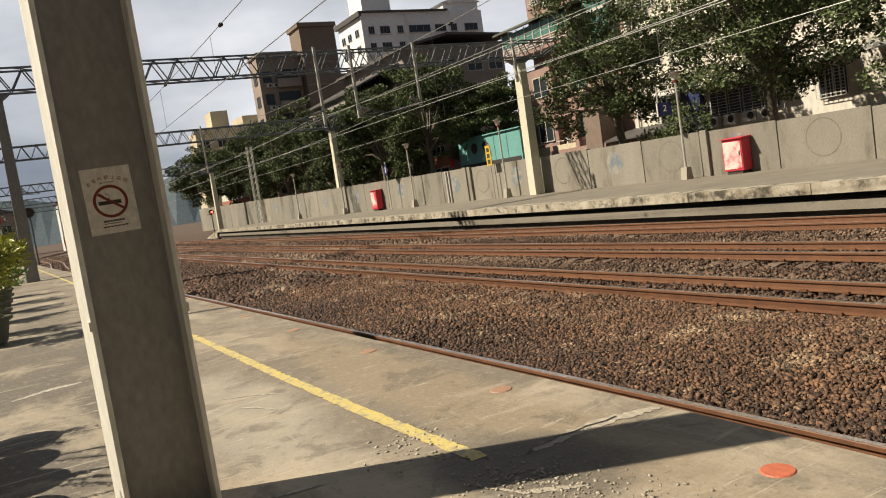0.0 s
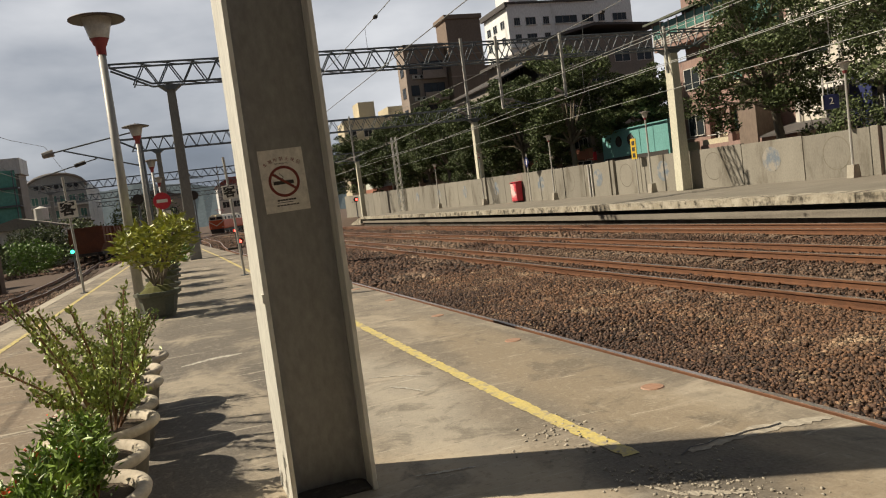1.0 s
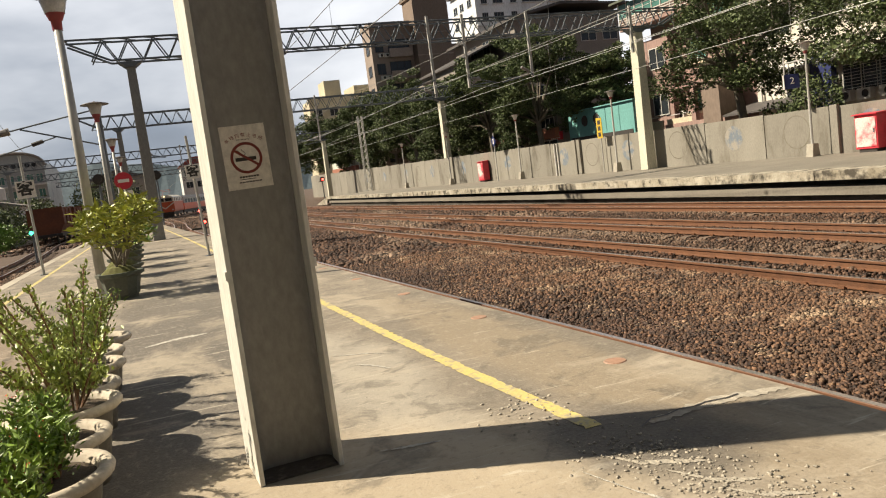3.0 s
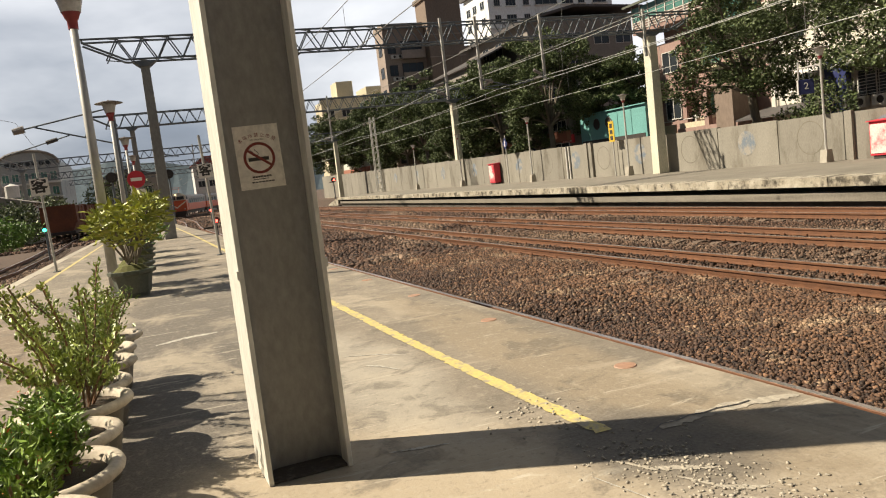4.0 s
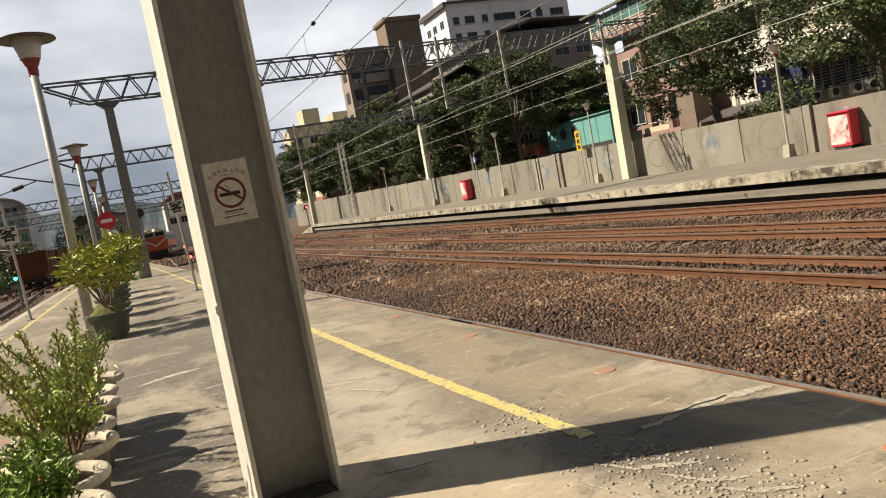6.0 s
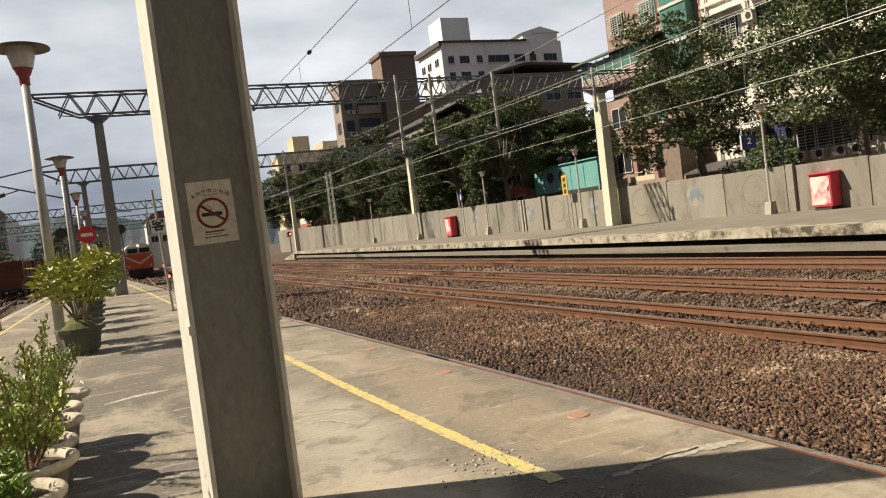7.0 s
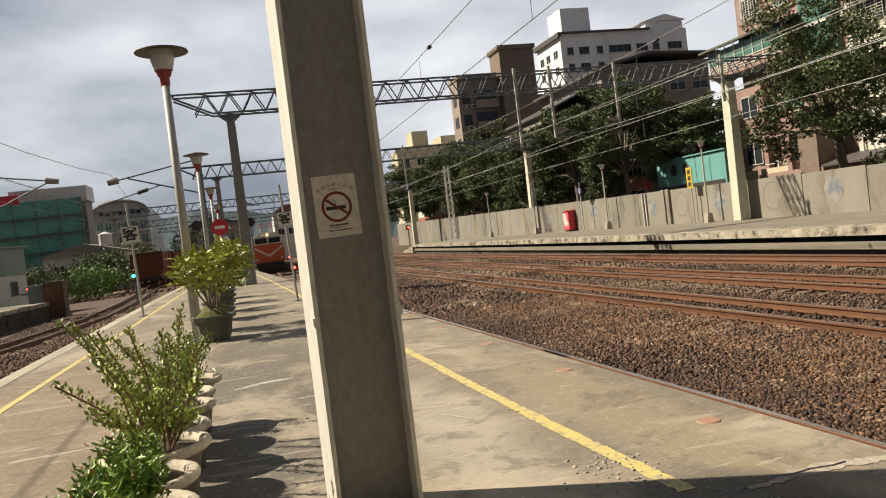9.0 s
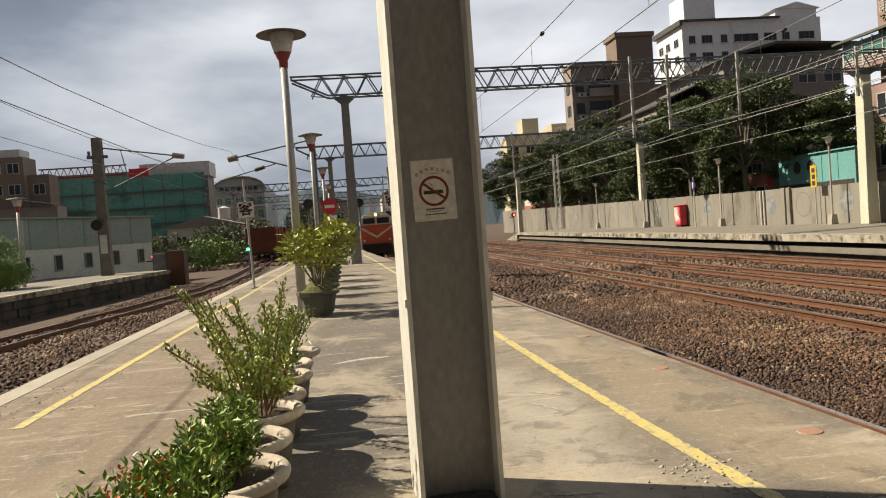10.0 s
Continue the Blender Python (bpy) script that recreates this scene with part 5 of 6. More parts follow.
# ---- trees and shrubs ----
def tree(x, y, z0, height, spread, low, label, seed, leaf=0.17, count=7000):
    r = np.random.default_rng(seed)
    t = thing("tree", (x, y, z0), label, "tree", "street trees behind the wall")
    s = Shape()
    low, spread = low * 1.0, spread * 0.93
    fork = Vector((r.uniform(-0.3, 0.3), r.uniform(-0.3, 0.3), low))
    mid = Vector((fork.x * 0.5 + 0.15, fork.y * 0.4, low * 0.5))
    s.tube((0, 0, 0), mid, 0.3, 0.24, 9, False).tube(mid, fork, 0.24, 0.2, 9, False)
    clumps = []
    for k in range(16):
        a, up = 2.4 * k + r.uniform(-0.4, 0.4), (k + r.uniform(0.1, 0.9)) / 16
        reach = spread * (0.42 + 0.58 * math.sin(math.pi * min(1.0, 0.2 + 0.8 * up))) * r.uniform(0.6, 1.0)
        e = fork + Vector((math.cos(a) * reach, math.sin(a) * reach, 0.1 + (height - low - 0.6) * up))
        u = fork.lerp(e, 0.33) + Vector((r.normal(0, 0.2), r.normal(0, 0.2), 0.3 + 0.35 * (height - low) * up * 0.4))
        m = fork.lerp(e, 0.68) + Vector((r.normal(0, 0.25), r.normal(0, 0.25), 0.35))
        s.tube(fork, u, 0.1, 0.075, 7, False).tube(u, m, 0.075, 0.045, 6, False).tube(m, e, 0.045, 0.016, 5, False)
        for _ in range(6):
            b = u.lerp(e, r.uniform(0.35, 1.15)) + Vector(r.normal(0, 0.15 * spread, 3)) * 1.0
            s.tube(m.lerp(u, r.uniform(0, 0.6)), b, 0.03, 0.01, 5, False)
            clumps.append((np.array(b), r.uniform(0.1, 0.26) * spread))
        clumps.append((np.array(e), r.uniform(0.14, 0.26) * spread))
    part("trunk", s, "bark", t, "grey-brown trunk and limbs")
    w = np.array([c[1] ** 2 for c in clumps])
    pick = r.choice(len(clumps), count, p=w / w.sum())
    d = r.normal(size=(count, 3))
    d *= (r.uniform(0.25, 1.0, count) ** 0.45 / np.linalg.norm(d, axis=1))[:, None]
    pts = np.array([clumps[i][0] for i in pick]) + d * np.array([clumps[i][1] for i in pick])[:, None] * (1.0, 1.0, 0.55)
    part("crown", leaves("crown", pts, leaf, "leaf_tree", r, 1.5, -0.1, 0.8), "leaf_tree", t, "uneven dark green crown")
    return t


TREE = "tall dark green broadleaf tree behind the concrete wall"
tree(29.0, 31.2, -0.6, 10.8, 4.5, 4.0, TREE + " with pale trunk", 1, 0.114, 27000)
tree(29.0, 22.0, -0.6, 10.4, 5.2, 4.2, TREE, 2, 0.114, 30000)
tree(29.5, 13.0, -0.6, 10.2, 5.0, 4.2, TREE, 3, 0.121, 25000)
tree(34.0, 50.0, -0.6, 9.5, 3.6, 4.6, TREE, 4, 0.137, 29070)
tree(30.0, 54.5, -0.6, 12.6, 5.2, 4.6, TREE, 5, 0.129, 45220)
tree(29.5, 62.5, -0.6, 11.6, 4.6, 4.8, TREE, 6, 0.137, 38760)
tree(30.0, 71.0, -0.6, 11.2, 4.6, 4.8, TREE, 7, 0.144, 35530)
tree(29.5, 82.0, -0.6, 12.4, 5.2, 4.6, TREE, 8, 0.152, 32300)
tree(30.0, 92.0, -0.6, 13.0, 5.4, 4.6, TREE, 9, 0.159, 32300)
tree(30.5, 58.5, -0.6, 7.2, 3.0, 2.8, TREE, 31, 0.12, 15000)
tree(31.0, 66.5, -0.6, 7.4, 3.2, 2.8, TREE, 32, 0.13, 15000)
tree(30.5, 76.5, -0.6, 7.6, 3.4, 2.6, TREE, 33, 0.14, 14000)
tree(29.0, 104.0, -0.6, 12.0, 5.4, 5.0, TREE, 11, 0.19, 22000)
tree(28.5, 124.0, -0.6, 13.0, 6.2, 5.0, TREE, 12, 0.197, 29070)
tree(38.0, 112.0, -0.6, 15.0, 7.0, 4.0, TREE, 14, 0.228, 22610)


def shrub(x, y, z0, rx, ry, h, mat, label, seed, leaf, count):
    r = np.random.default_rng(seed)
    t = thing("shrub", (x, y, z0), label, "shrub", "shrubs by the line")
    for k in range(6):
        part("stem", Shape().tube((r.uniform(-rx, rx) * 0.4, r.uniform(-ry, ry) * 0.4, 0), (r.uniform(-rx, rx) * 0.7, r.uniform(-ry, ry) * 0.7, h * 0.8), 0.04, 0.015, 5, False), "bark", t)
    d = r.normal(size=(count, 3))
    d *= (r.uniform(0.3, 1.0, count) ** 0.4 / np.linalg.norm(d, axis=1))[:, None]
    bump = 1 + 0.25 * np.sin(d[:, 0] * 5 + seed) * np.sin(d[:, 1] * 6)
    pts = np.stack([d[:, 0] * rx * bump, d[:, 1] * ry * bump, h * 0.5 + d[:, 2] * h * 0.5 * bump], 1)
    part("foliage", leaves("foliage", pts, leaf, mat, r, 1.5, 0.0, 0.8), mat, t)


SHRUB = "dense green shrub growing beside the railway line"
shrub(-16.0, 68.0, BED, 3.2, 2.5, 3.2, "leaf_tree", SHRUB, 21, 0.16, 3500)
shrub(-12.5, 72.0, BED, 3.0, 2.5, 2.7, "leaf_hedge", SHRUB, 22, 0.16, 3500)
shrub(-13.0, 84.0, BED, 3.6, 3.0, 4.2, "leaf_tree", SHRUB, 23, 0.18, 4000)
shrub(-20.5, 78.0, BED, 3.2, 2.5, 3.4, "leaf_tree", SHRUB, 24, 0.18, 3000)
shrub(-12.5, 100.0, BED, 4.0, 4.0, 5.0, "leaf_tree", SHRUB, 25, 0.22, 3500)
shrub(-6.0, 150.0, BED, 6.0, 5.0, 8.5, "leaf_tree", SHRUB, 26, 0.3, 3500)
shrub(26.9, 24.9, 0, 1.2, 1.4, 3.4, "leaf_tree", "climbing green shrub against the wall", 27, 0.1, 2500)
shrub(-14.1, 33.9, 0, 1.0, 0.9, 1.35, "leaf_hedge", "clipped bright green hedge ball on the platform", 28, 0.045, 9000)
shrub(-14.6, 35.0, 0, 0.75, 0.75, 2.3, "leaf_hedge", "clipped bright green hedge ball on the platform", 29, 0.045, 6000)


# ---- buildings ----
def lattice(w, h):
    """A welded grille of flat bars, one closed net of vertices."""
    f, nx, nz = Shape(), 6, int(h / 0.16)
    cut = lambda size, n: sorted([-size / 2 + (size - 0.026) * k / n for k in range(n + 1)] + [-size / 2 + (size - 0.026) * k / n + 0.026 for k in range(n + 1)])
    xs, zs = cut(w, nx), cut(h, nz)
    n, half = len(xs), len(xs) * len(zs)
    f.v += [(x, y, z) for y in (-0.32, -0.29) for z in zs for x in xs]
    bar = lambda a, c: 0 <= a < n - 1 and 0 <= c < len(zs) - 1 and (a % 2 == 0 or c % 2 == 0)
    for a in range(n - 1):
        for c in range(len(zs) - 1):
            if bar(a, c):
                q = [c * n + a, c * n + a + 1, (c + 1) * n + a + 1, (c + 1) * n + a]
                f.f.append(tuple(q))
                for u, v, near in ((q[0], q[1], (a, c - 1)), (q[1], q[2], (a + 1, c)), (q[2], q[3], (a, c + 1)), (q[3], q[0], (a - 1, c))):
                    if not bar(*near):
                        f.f.append((v, u, u + half, v + half))
    return f


def window_meshes(w, h, bars, grille):
    f, bar = Shape(), [-w / 2 + (w - 0.06) * k / (bars + 1) for k in range(bars + 2)]
    xs, zs = sorted([x for x in bar] + [x + 0.06 for x in bar]), [-h / 2, -h / 2 + 0.06, h / 2 - 0.06, h / 2]
    f.v += [(x, y, z) for y in (-0.06, 0.0) for z in zs for x in xs]
    n, half = len(xs), 4 * len(xs)

    def solid(a, c):
        return 0 <= a < n - 1 and 0 <= c < 3 and (c != 1 or a % 2 == 0)
    for a in range(n - 1):
        for c in range(3):
            if solid(a, c):
                q = [c * n + a, c * n + a + 1, (c + 1) * n + a + 1, (c + 1) * n + a]
                f.f.append(tuple(q))
                for u, v, near in ((q[0], q[1], (a, c - 1)), (q[1], q[2], (a + 1, c)), (q[2], q[3], (a, c + 1)), (q[3], q[0], (a - 1, c))):
                    if not solid(*near):
                        f.f.append((v, u, u + half, v + half))
    return f.mesh("window"), Shape().box(-w / 2 + 0.05, w / 2 - 0.05, -0.025, -0.004, -h / 2 + 0.05, h / 2 - 0.05).mesh("pane"), lattice(w, h).mesh("grille") if grille else None


WINDOWS = {}


def window(parent, m, w, h, frame_mat="ac", pane_mat="glass", bars=1, grille=False):
    key = (w, h, bars, grille, frame_mat, pane_mat)
    if key not in WINDOWS:
        WINDOWS[key] = window_meshes(w, h, bars, grille)
    a, b, g = WINDOWS[key]
    ob = part("window", a, frame_mat, parent, at=m)
    part("pane", b, pane_mat, ob)
    if g:
        part("grille", g, frame_mat, ob)


def facing_left(x, y, z):
    """On a face that looks towards the tracks."""
    return pose(x, y, z, 0, 0, -90)


def facing_near(x, y, z):
    return pose(x, y, z)


def facing_right(x, y, z):
    return pose(x, y, z, 0, 0, 90)


def ac_unit(parent, m):
    key = "ac_unit"
    if key not in WINDOWS:
        WINDOWS[key] = (Shape().box(-0.4, 0.4, -0.35, 0.0, -0.28, 0.28).mesh("ac_unit"), Shape().lathe([(0, 0.0), (0.2, 0.0), (0.2, 0.02)], 14).mesh("fan"))
    ob = part("air_conditioner", WINDOWS[key][0], "ac", parent, at=m)
    part("fan", WINDOWS[key][1], "black", ob, at=pose(0.1, -0.355, 0, 90, 0, 0))


# white tower far behind
b = thing("apartment_tower", (0, 0, 0), "tall white rendered apartment tower with dark windows and a roof tank", "building")
part("wall", Shape().box(61.6, 88.0, 130, 141, -1, 34.2), "tower_white", b)
part("roof", Shape().box(61.0, 80, 129.4, 141.5, 34.2, 34.5).box(61.0, 61.55, 129.4, 141.5, 33.6, 34.2), "roof", b, "dark roof sheet")
part("roof_house", Shape().box(80, 88, 131, 140, 34.2, 36.0).prism([(79.5, 36.0), (88.5, 36.0), (84, 37.2)], 130.5, 140.5), "tower_white", b)
part("water_tank", Shape().box(63.6, 69.6, 133, 139, 34.5, 39.8), "tower_white", b, bevel=0.1)
part("parapet", Shape().box(61.3, 88.3, 129.6, 129.998, 20.6, 20.8).box(61.3, 88.3, 129.6, 129.998, 26.2, 26.4), "white_wall", b)
for z in (31.0, 28.0, 24.8, 22.0, 19.0, 16.2):
    for x, w in ((63.4, 1.2), (66.2, 2.0), (69.4, 1.2), (73.6, 4.6), (78.2, 2.4), (81.2, 1.4), (85.2, 3.0)):
        window(b, facing_near(x, 129.99, z), w, 1.4, "grey_wall", "glass", 2)
        part("sill", Shape().box(x - w / 2 - 0.15, x + w / 2 + 0.15, 129.6, 129.998, z - 0.85, z - 0.72), "white_wall", b)
    for y in (132.5, 136, 139):
        window(b, facing_left(61.59, y, z), 1.8, 1.5, "white_wall", "glass", 1)

# brown tower
b = thing("brown_tower", (0, 0, 0), "brown tiled apartment block with balconies and a stair tower", "building")
part("wall", Shape().box(35.2, 42.2, 112, 116, -1, 23.6), "brown_light", b)
part("stair_tower", Shape().box(41.8, 47.4, 110, 114.5, -1, 27.3), "brown_wall", b)
part("tower_cap", Shape().box(41.5, 47.7, 109.7, 114.8, 27.3, 28.0), "brown_wall", b, bevel=0.1)
part("side_block", Shape().box(47.402, 50.5, 112, 125, -1, 20.5), "brown_wall", b)
part("parapet", Shape().box(35.0, 41.4, 111.2, 116, 23.6, 24.2), "brown_light", b)
for k in range(6):
    z = 20.4 - k * 3.3
    bal = part("balcony", Shape().box(37.6, 41.3, 110.9, 111.1, z - 1.3, z - 0.2).box(37.6, 41.3, 110.9, 112, z - 1.45, z - 1.3), "brown_light", b)
    window(b, facing_near(39.5, 111.99, z + 0.35), 3.4, 1.9, "black", "glass", 2)
    window(b, facing_near(36.4, 111.99, z + 0.3), 1.3, 1.6, "black", "glass", 1)
    ac_unit(b, pose(36.5, 111.98, z - 1.0))
    ac_unit(b, pose(37.4, 111.98, z - 1.0))
    for y in (113.8,):
        window(b, facing_left(35.19, y, z + 0.2), 1.6, 1.6, "black", "glass", 1)
    part("band", Shape().box(41.7, 47.5, 109.9, 109.998, z + 1.6, z + 1.75), "brown_light", b)

# cream block further off
b = thing("cream_block", (0, 0, 0), "cream rendered apartment block with stepped roofs", "building")
part("wall", Shape().box(33, 48, 150, 156, -1, 17.8), "beige_wall", b)
part("roof_house", Shape().box(36.7, 40.0, 151, 156, 17.8, 21.6), "beige_wall", b)
part("roof_house", Shape().box(43.0, 50.0, 152, 160, 17.8, 20.4), "beige_wall", b)
part("parapet", Shape().box(32.8, 48.2, 149.8, 150, 17.3, 18.4), "beige_wall", b)
for z in (15.4, 12.0, 8.6, 5.2):
    for x in (34.6, 37.8, 41.0, 44.2, 46.8):
        window(b, facing_near(x, 149.99, z), 1.7, 1.6, "ac", "glass", 1)
    part("balcony", Shape().box(36, 43, 149.2, 149.6, z - 1.9, z - 0.9), "beige_wall", b)

# dark-roofed block in the middle
b = thing("grey_block", (0, 0, 0), "grey block with a dark overhanging sheet roof", "building")
part("wall", Shape().box(43.5, 58.0, 82, 100, -1, 18.0), "grey_wall", b)
part("annex", Shape().box(36.5, 43.4, 84, 98, -1, 13.2), "grey_wall", b)
part("annex_roof", Shape().prism([(36.0, 13.2), (44.0, 16.4), (44.0, 16.6), (36.0, 13.4)], 83.2, 98), "roof", b)
part("roof", Shape().prism([(42.6, 17.8), (49.5, 19.3), (59.2, 18.9), (59.2, 18.65), (49.5, 19.0), (42.6, 17.5)], 81, 101), "roof", b, "dark sheet roof")
for z in (15.4, 12.2, 9.0):
    for x in (45.5, 49.5, 53.5, 56.6):
        window(b, facing_near(x, 81.99, z), 2.2, 1.6, "ac", "glass", 1)
    for y in (86, 90, 94):
        window(b, facing_left(43.49, y, z + 0.5), 2.0, 1.6, "ac", "glass", 1)

# pink apartment house
b = thing("pink_apartments", (0, 0, 0), "pink tiled apartment house with glazed green balconies", "building")
part("wall", Shape().box(36.2, 50, 37.6, 47.4, -1, 24), "pink_wall", b)
part("bay", Shape().box(35.4, 36.2, 44.6, 47.6, -1, 8.6), "pink_wall", b)
part("porch", Shape().box(34.2, 36.2, 38.4, 44.2, -1, 2.4).box(34.2, 34.5, 41.0, 41.4, 2.4, 4.6).box(34.2, 36.2, 38.4, 44.2, 4.6, 4.9), "pink_wall", b)
for y0, y1 in ((44.6, 47.4), (41.5, 44.1)):
    pp = part("parapet", Shape().box(34.3, 34.45, y0, y1, 2.0, 2.75), "beige_wall", b, "cream parapet", bevel=0.01)
    part("hand_rail", Shape().tube((34.36, y0, 3.0), (34.36, y1, 3.0), 0.03, n=6), "ac", pp)
part("stair_front", Shape().box(34.1, 36.0, 38.6, 40.2, -1, 4.7), "brown_wall", b, "brown stair front", bevel=0.02)
part("porch_roof", Shape().prism([(33.7, 2.3), (36.2, 2.9), (36.2, 3.0), (33.7, 2.4)], 32.5, 38.0), "roof", b)
bal = part("balcony", Shape().box(34.4, 36.2, 40.8, 48.6, 9.6, 9.8).box(34.4, 34.5, 40.8, 48.6, 9.8, 10.5).box(34.4, 36.2, 48.5, 48.6, 9.8, 10.5), "pink_wall", b)
part("balcony_glazing", Shape().box(34.42, 34.46, 40.9, 48.5, 10.5, 11.5), "glassgreen", bal, "green tinted glazing")
for k in range(9):
    part("mullion", Shape().box(34.36, 34.41, 40.8 + k * 0.96, 40.88 + k * 0.96, 9.85, 11.6), "ac", bal)
for k in range(4):
    part("balcony_rail", Shape().box(34.34, 34.37, 40.8, 48.6, 9.9 + k * 0.17, 9.95 + k * 0.17), "ac", bal)
part("balcony_roof", Shape().prism([(33.9, 11.6), (36.2, 12.2), (36.2, 12.3), (33.9, 11.75)], 40.4, 49.0), "tub", bal, "dark green sheet roof")
part("glazed_bay", Shape().box(35.5, 36.2, 38.2, 40.6, 8.0, 22.0), "glassgreen", b, "green glazed bay")
for k in range(6):
    part("bay_band", Shape().box(35.42, 36.2, 38.1, 40.7, 8.6 + k * 2.4, 8.8 + k * 2.4), "ac", b)
for z in (3.9, 7.2, 14.0, 17.2, 20.4):
    for y in (45.9, 42.6):
        window(b, facing_left(35.38 if y > 44.6 and z < 8 else 36.18, y, z), 1.7, 1.5, "ac", "glass" if y > 43 else "glassgreen", 1, z > 12)
    part("sill", Shape().box(36.0, 36.2, 41.6, 44.0, z - 1.0, z - 0.85), "beige_wall", b)
    ac_unit(b, facing_left(36.18, 44.6, z - 0.9))
for x in (38.5, 42, 45.5):
    for z in (13.5, 16.7, 19.9, 10.3):
        window(b, pose(x, 37.59, z), 1.5, 1.4, "ac", "glass", 1)

# white tiled row of flats
b = thing("white_flats", (0, 0, 0), "white tiled row of flats with grilles and air conditioners", "building")
part("wall", Shape().box(36.0, 48, 2, 37.4, -1, 18), "tile_white", b)
for k, y in enumerate((35.6, 32.0, 28.4, 24.8, 21.2, 17.6, 14.0, 10.4, 6.8)):
    for z in (7.4, 10.8, 14.2):
        window(b, facing_left(35.99, y, z), 2.3, 1.5, "ac", "glass", 2, (k + int(z)) % 2 == 0)
        if (k + int(z)) % 3:
            ac_unit(b, facing_left(35.98, y + 1.5, z + 0.2))
        part("awning", Shape().prism([(35.0, z + 0.85), (36.0, z + 1.1), (36.0, z + 1.14), (35.0, z + 0.89)], y - 1.4, y + 1.4), "ac", b)
for z in (5.6, 9.0, 12.5):
    part("band", Shape().box(35.8, 35.998, 2, 37.4, z, z + 0.25), "tile_white", b)
for y in (36.9, 33.7, 26.3, 19.4):
    part("drain_pipe", Shape().tube((35.85, y, 0), (35.85, y, 17), 0.07, n=6), "ac", b)
for y, w in ((34.0, 2.2), (28.9, 4.6), (23.6, 1.6), (19.5, 3.0), (14.5, 3.0)):
    window(b, facing_left(35.99, y, 3.4), w, 1.5, "ac", "glass", 3, True)
    part("canopy", Shape().prism([(34.3, 4.35), (36.0, 4.85), (36.0, 4.92), (34.3, 4.42)], y - w / 2 - 0.4, y + w / 2 + 0.4), "ac", b, "pale sheet canopy")
for y in (27.2, 28.1, 29.4, 30.6, 31.2):
    ac_unit(b, facing_left(35.6, y, 2.45))
part("shop_sign", Shape().box(35.5, 35.9, 31.5, 32.9, 1.2, 5.0), "blue", b, "dark blue shop sign")

# teal shed behind the wall
b = thing("teal_shed", (0, 0, 0), "teal sheet metal shed with round vents behind the wall", "shed")
part("wall", Shape().box(32.0, 33.0, 44.6, 53.2, -1, 4.4), "teal", b)
part("roof", Shape().prism([(31.85, 4.4), (33.1, 4.5), (33.1, 4.58), (31.85, 4.48)], 44.4, 53.4), "teal", b)
part("dark_opening", Shape().box(31.96, 31.995, 44.8, 53.0, 1.2, 2.45), "black", b)
for y in (50.8, 49.2):
    v = part("vent", Shape().lathe([(0, 0.0), (0.33, 0.0), (0.38, 0.05), (0.42, 0.0)], 18), "black", b, "round dark vent", at=pose(31.97, y, 3.6, 0, -90, 0))
for y in (51.9, 48.0, 46.3):
    part("sheet_joint", Shape().box(31.97, 31.995, y, y + 0.04, 2.5, 4.35), "teal", b)
board = thing("shop_sign", (31.6, 54.6, 0), "red shop sign box with pale writing over the street", "sign")
part("box", Shape().box(-0.12, 0.12, -0.85, 0.85, 2.5, 3.15), "noentry", board, bevel=0.02)
part("bracket", Shape().tube((0, 0, -0.6), (0, 0, 2.5), 0.05, n=6), "steel", board)
for k in range(5):
    for z in (2.62, 2.9):
        part("text_bar", Shape().box(-0.135, -0.124, -0.7 + k * 0.29, -0.5 + k * 0.29, z, z + 0.17), "signwhite", board)
shop = thing("shop_row", (0, 0, 0), "low row of shops with orange and red fronts", "building", "far shops")
part("wall", Shape().box(31.5, 38, 54, 72, -1, 4.6), "grey_wall", shop)
for k, (y, mat) in enumerate(((55.5, "orange_shop"), (59.5, "shed_low"), (63.5, "orange_shop"), (68, "beige_wall"))):
    part("awning", Shape().box(31.1, 31.496, y - 1.6, y + 1.6, 2.7, 3.5), mat, shop)
    window(shop, facing_left(31.49, y, 4.0), 2.2, 0.8, "ac", "glass", 2)
    window(shop, facing_left(31.49, y, 1.9), 2.6, 1.4, "ac", "glass", 1)
shop = thing("shop_row", (0, 0, 0), "pale house with orange shop front at the street", "building", "far shops")
part("wall", Shape().box(33, 42, 118, 138, -1, 7.5), "shed_low", shop)
part("awning", Shape().box(32.4, 33, 120, 136, 2.6, 3.8), "orange_shop", shop)
for y in (121, 125, 129, 133):
    window(shop, facing_left(32.99, y, 5.4), 2.0, 1.5, "ac", "glass", 1)

# ---- left of the line ----
b = thing("warehouse", pose(-13.2, 55.0, 0, 0, 0, -26.7), "long grey-green clad warehouse with a pale lower wall", "building")
part("upper_wall", Shape().box(-12, 0, -36, 0, 1.7, 3.45), "shed", b, "grey-green cladding")
part("lower_wall", Shape().box(-11.97, -0.03, -35.95, -0.05, -1, 1.7), "shed_low", b, "pale lower wall")
part("roof", Shape().prism([(-12.2, 3.45), (0.2, 3.45), (0.2, 3.53), (-6, 3.8), (-12.2, 3.53)], -36.2, 0.2), "shed", b)
for i in range(18):
    part("cladding_rib", Shape().box(0.0, 0.03, -36 + 2 * i, -35.94 + 2 * i, 1.7, 3.42), "shed", b)
for y in (-4.2, -10.5, -17):
    part("downpipe", Shape().tube((0.07, y, -1), (0.07, y, 3.4), 0.05, n=6), "ac", b)
for i in range(14):
    window(b, facing_right(-0.02, -1.2 - i * 2.3, 0.85), 0.6, 0.95, "shed", "glass", 0)
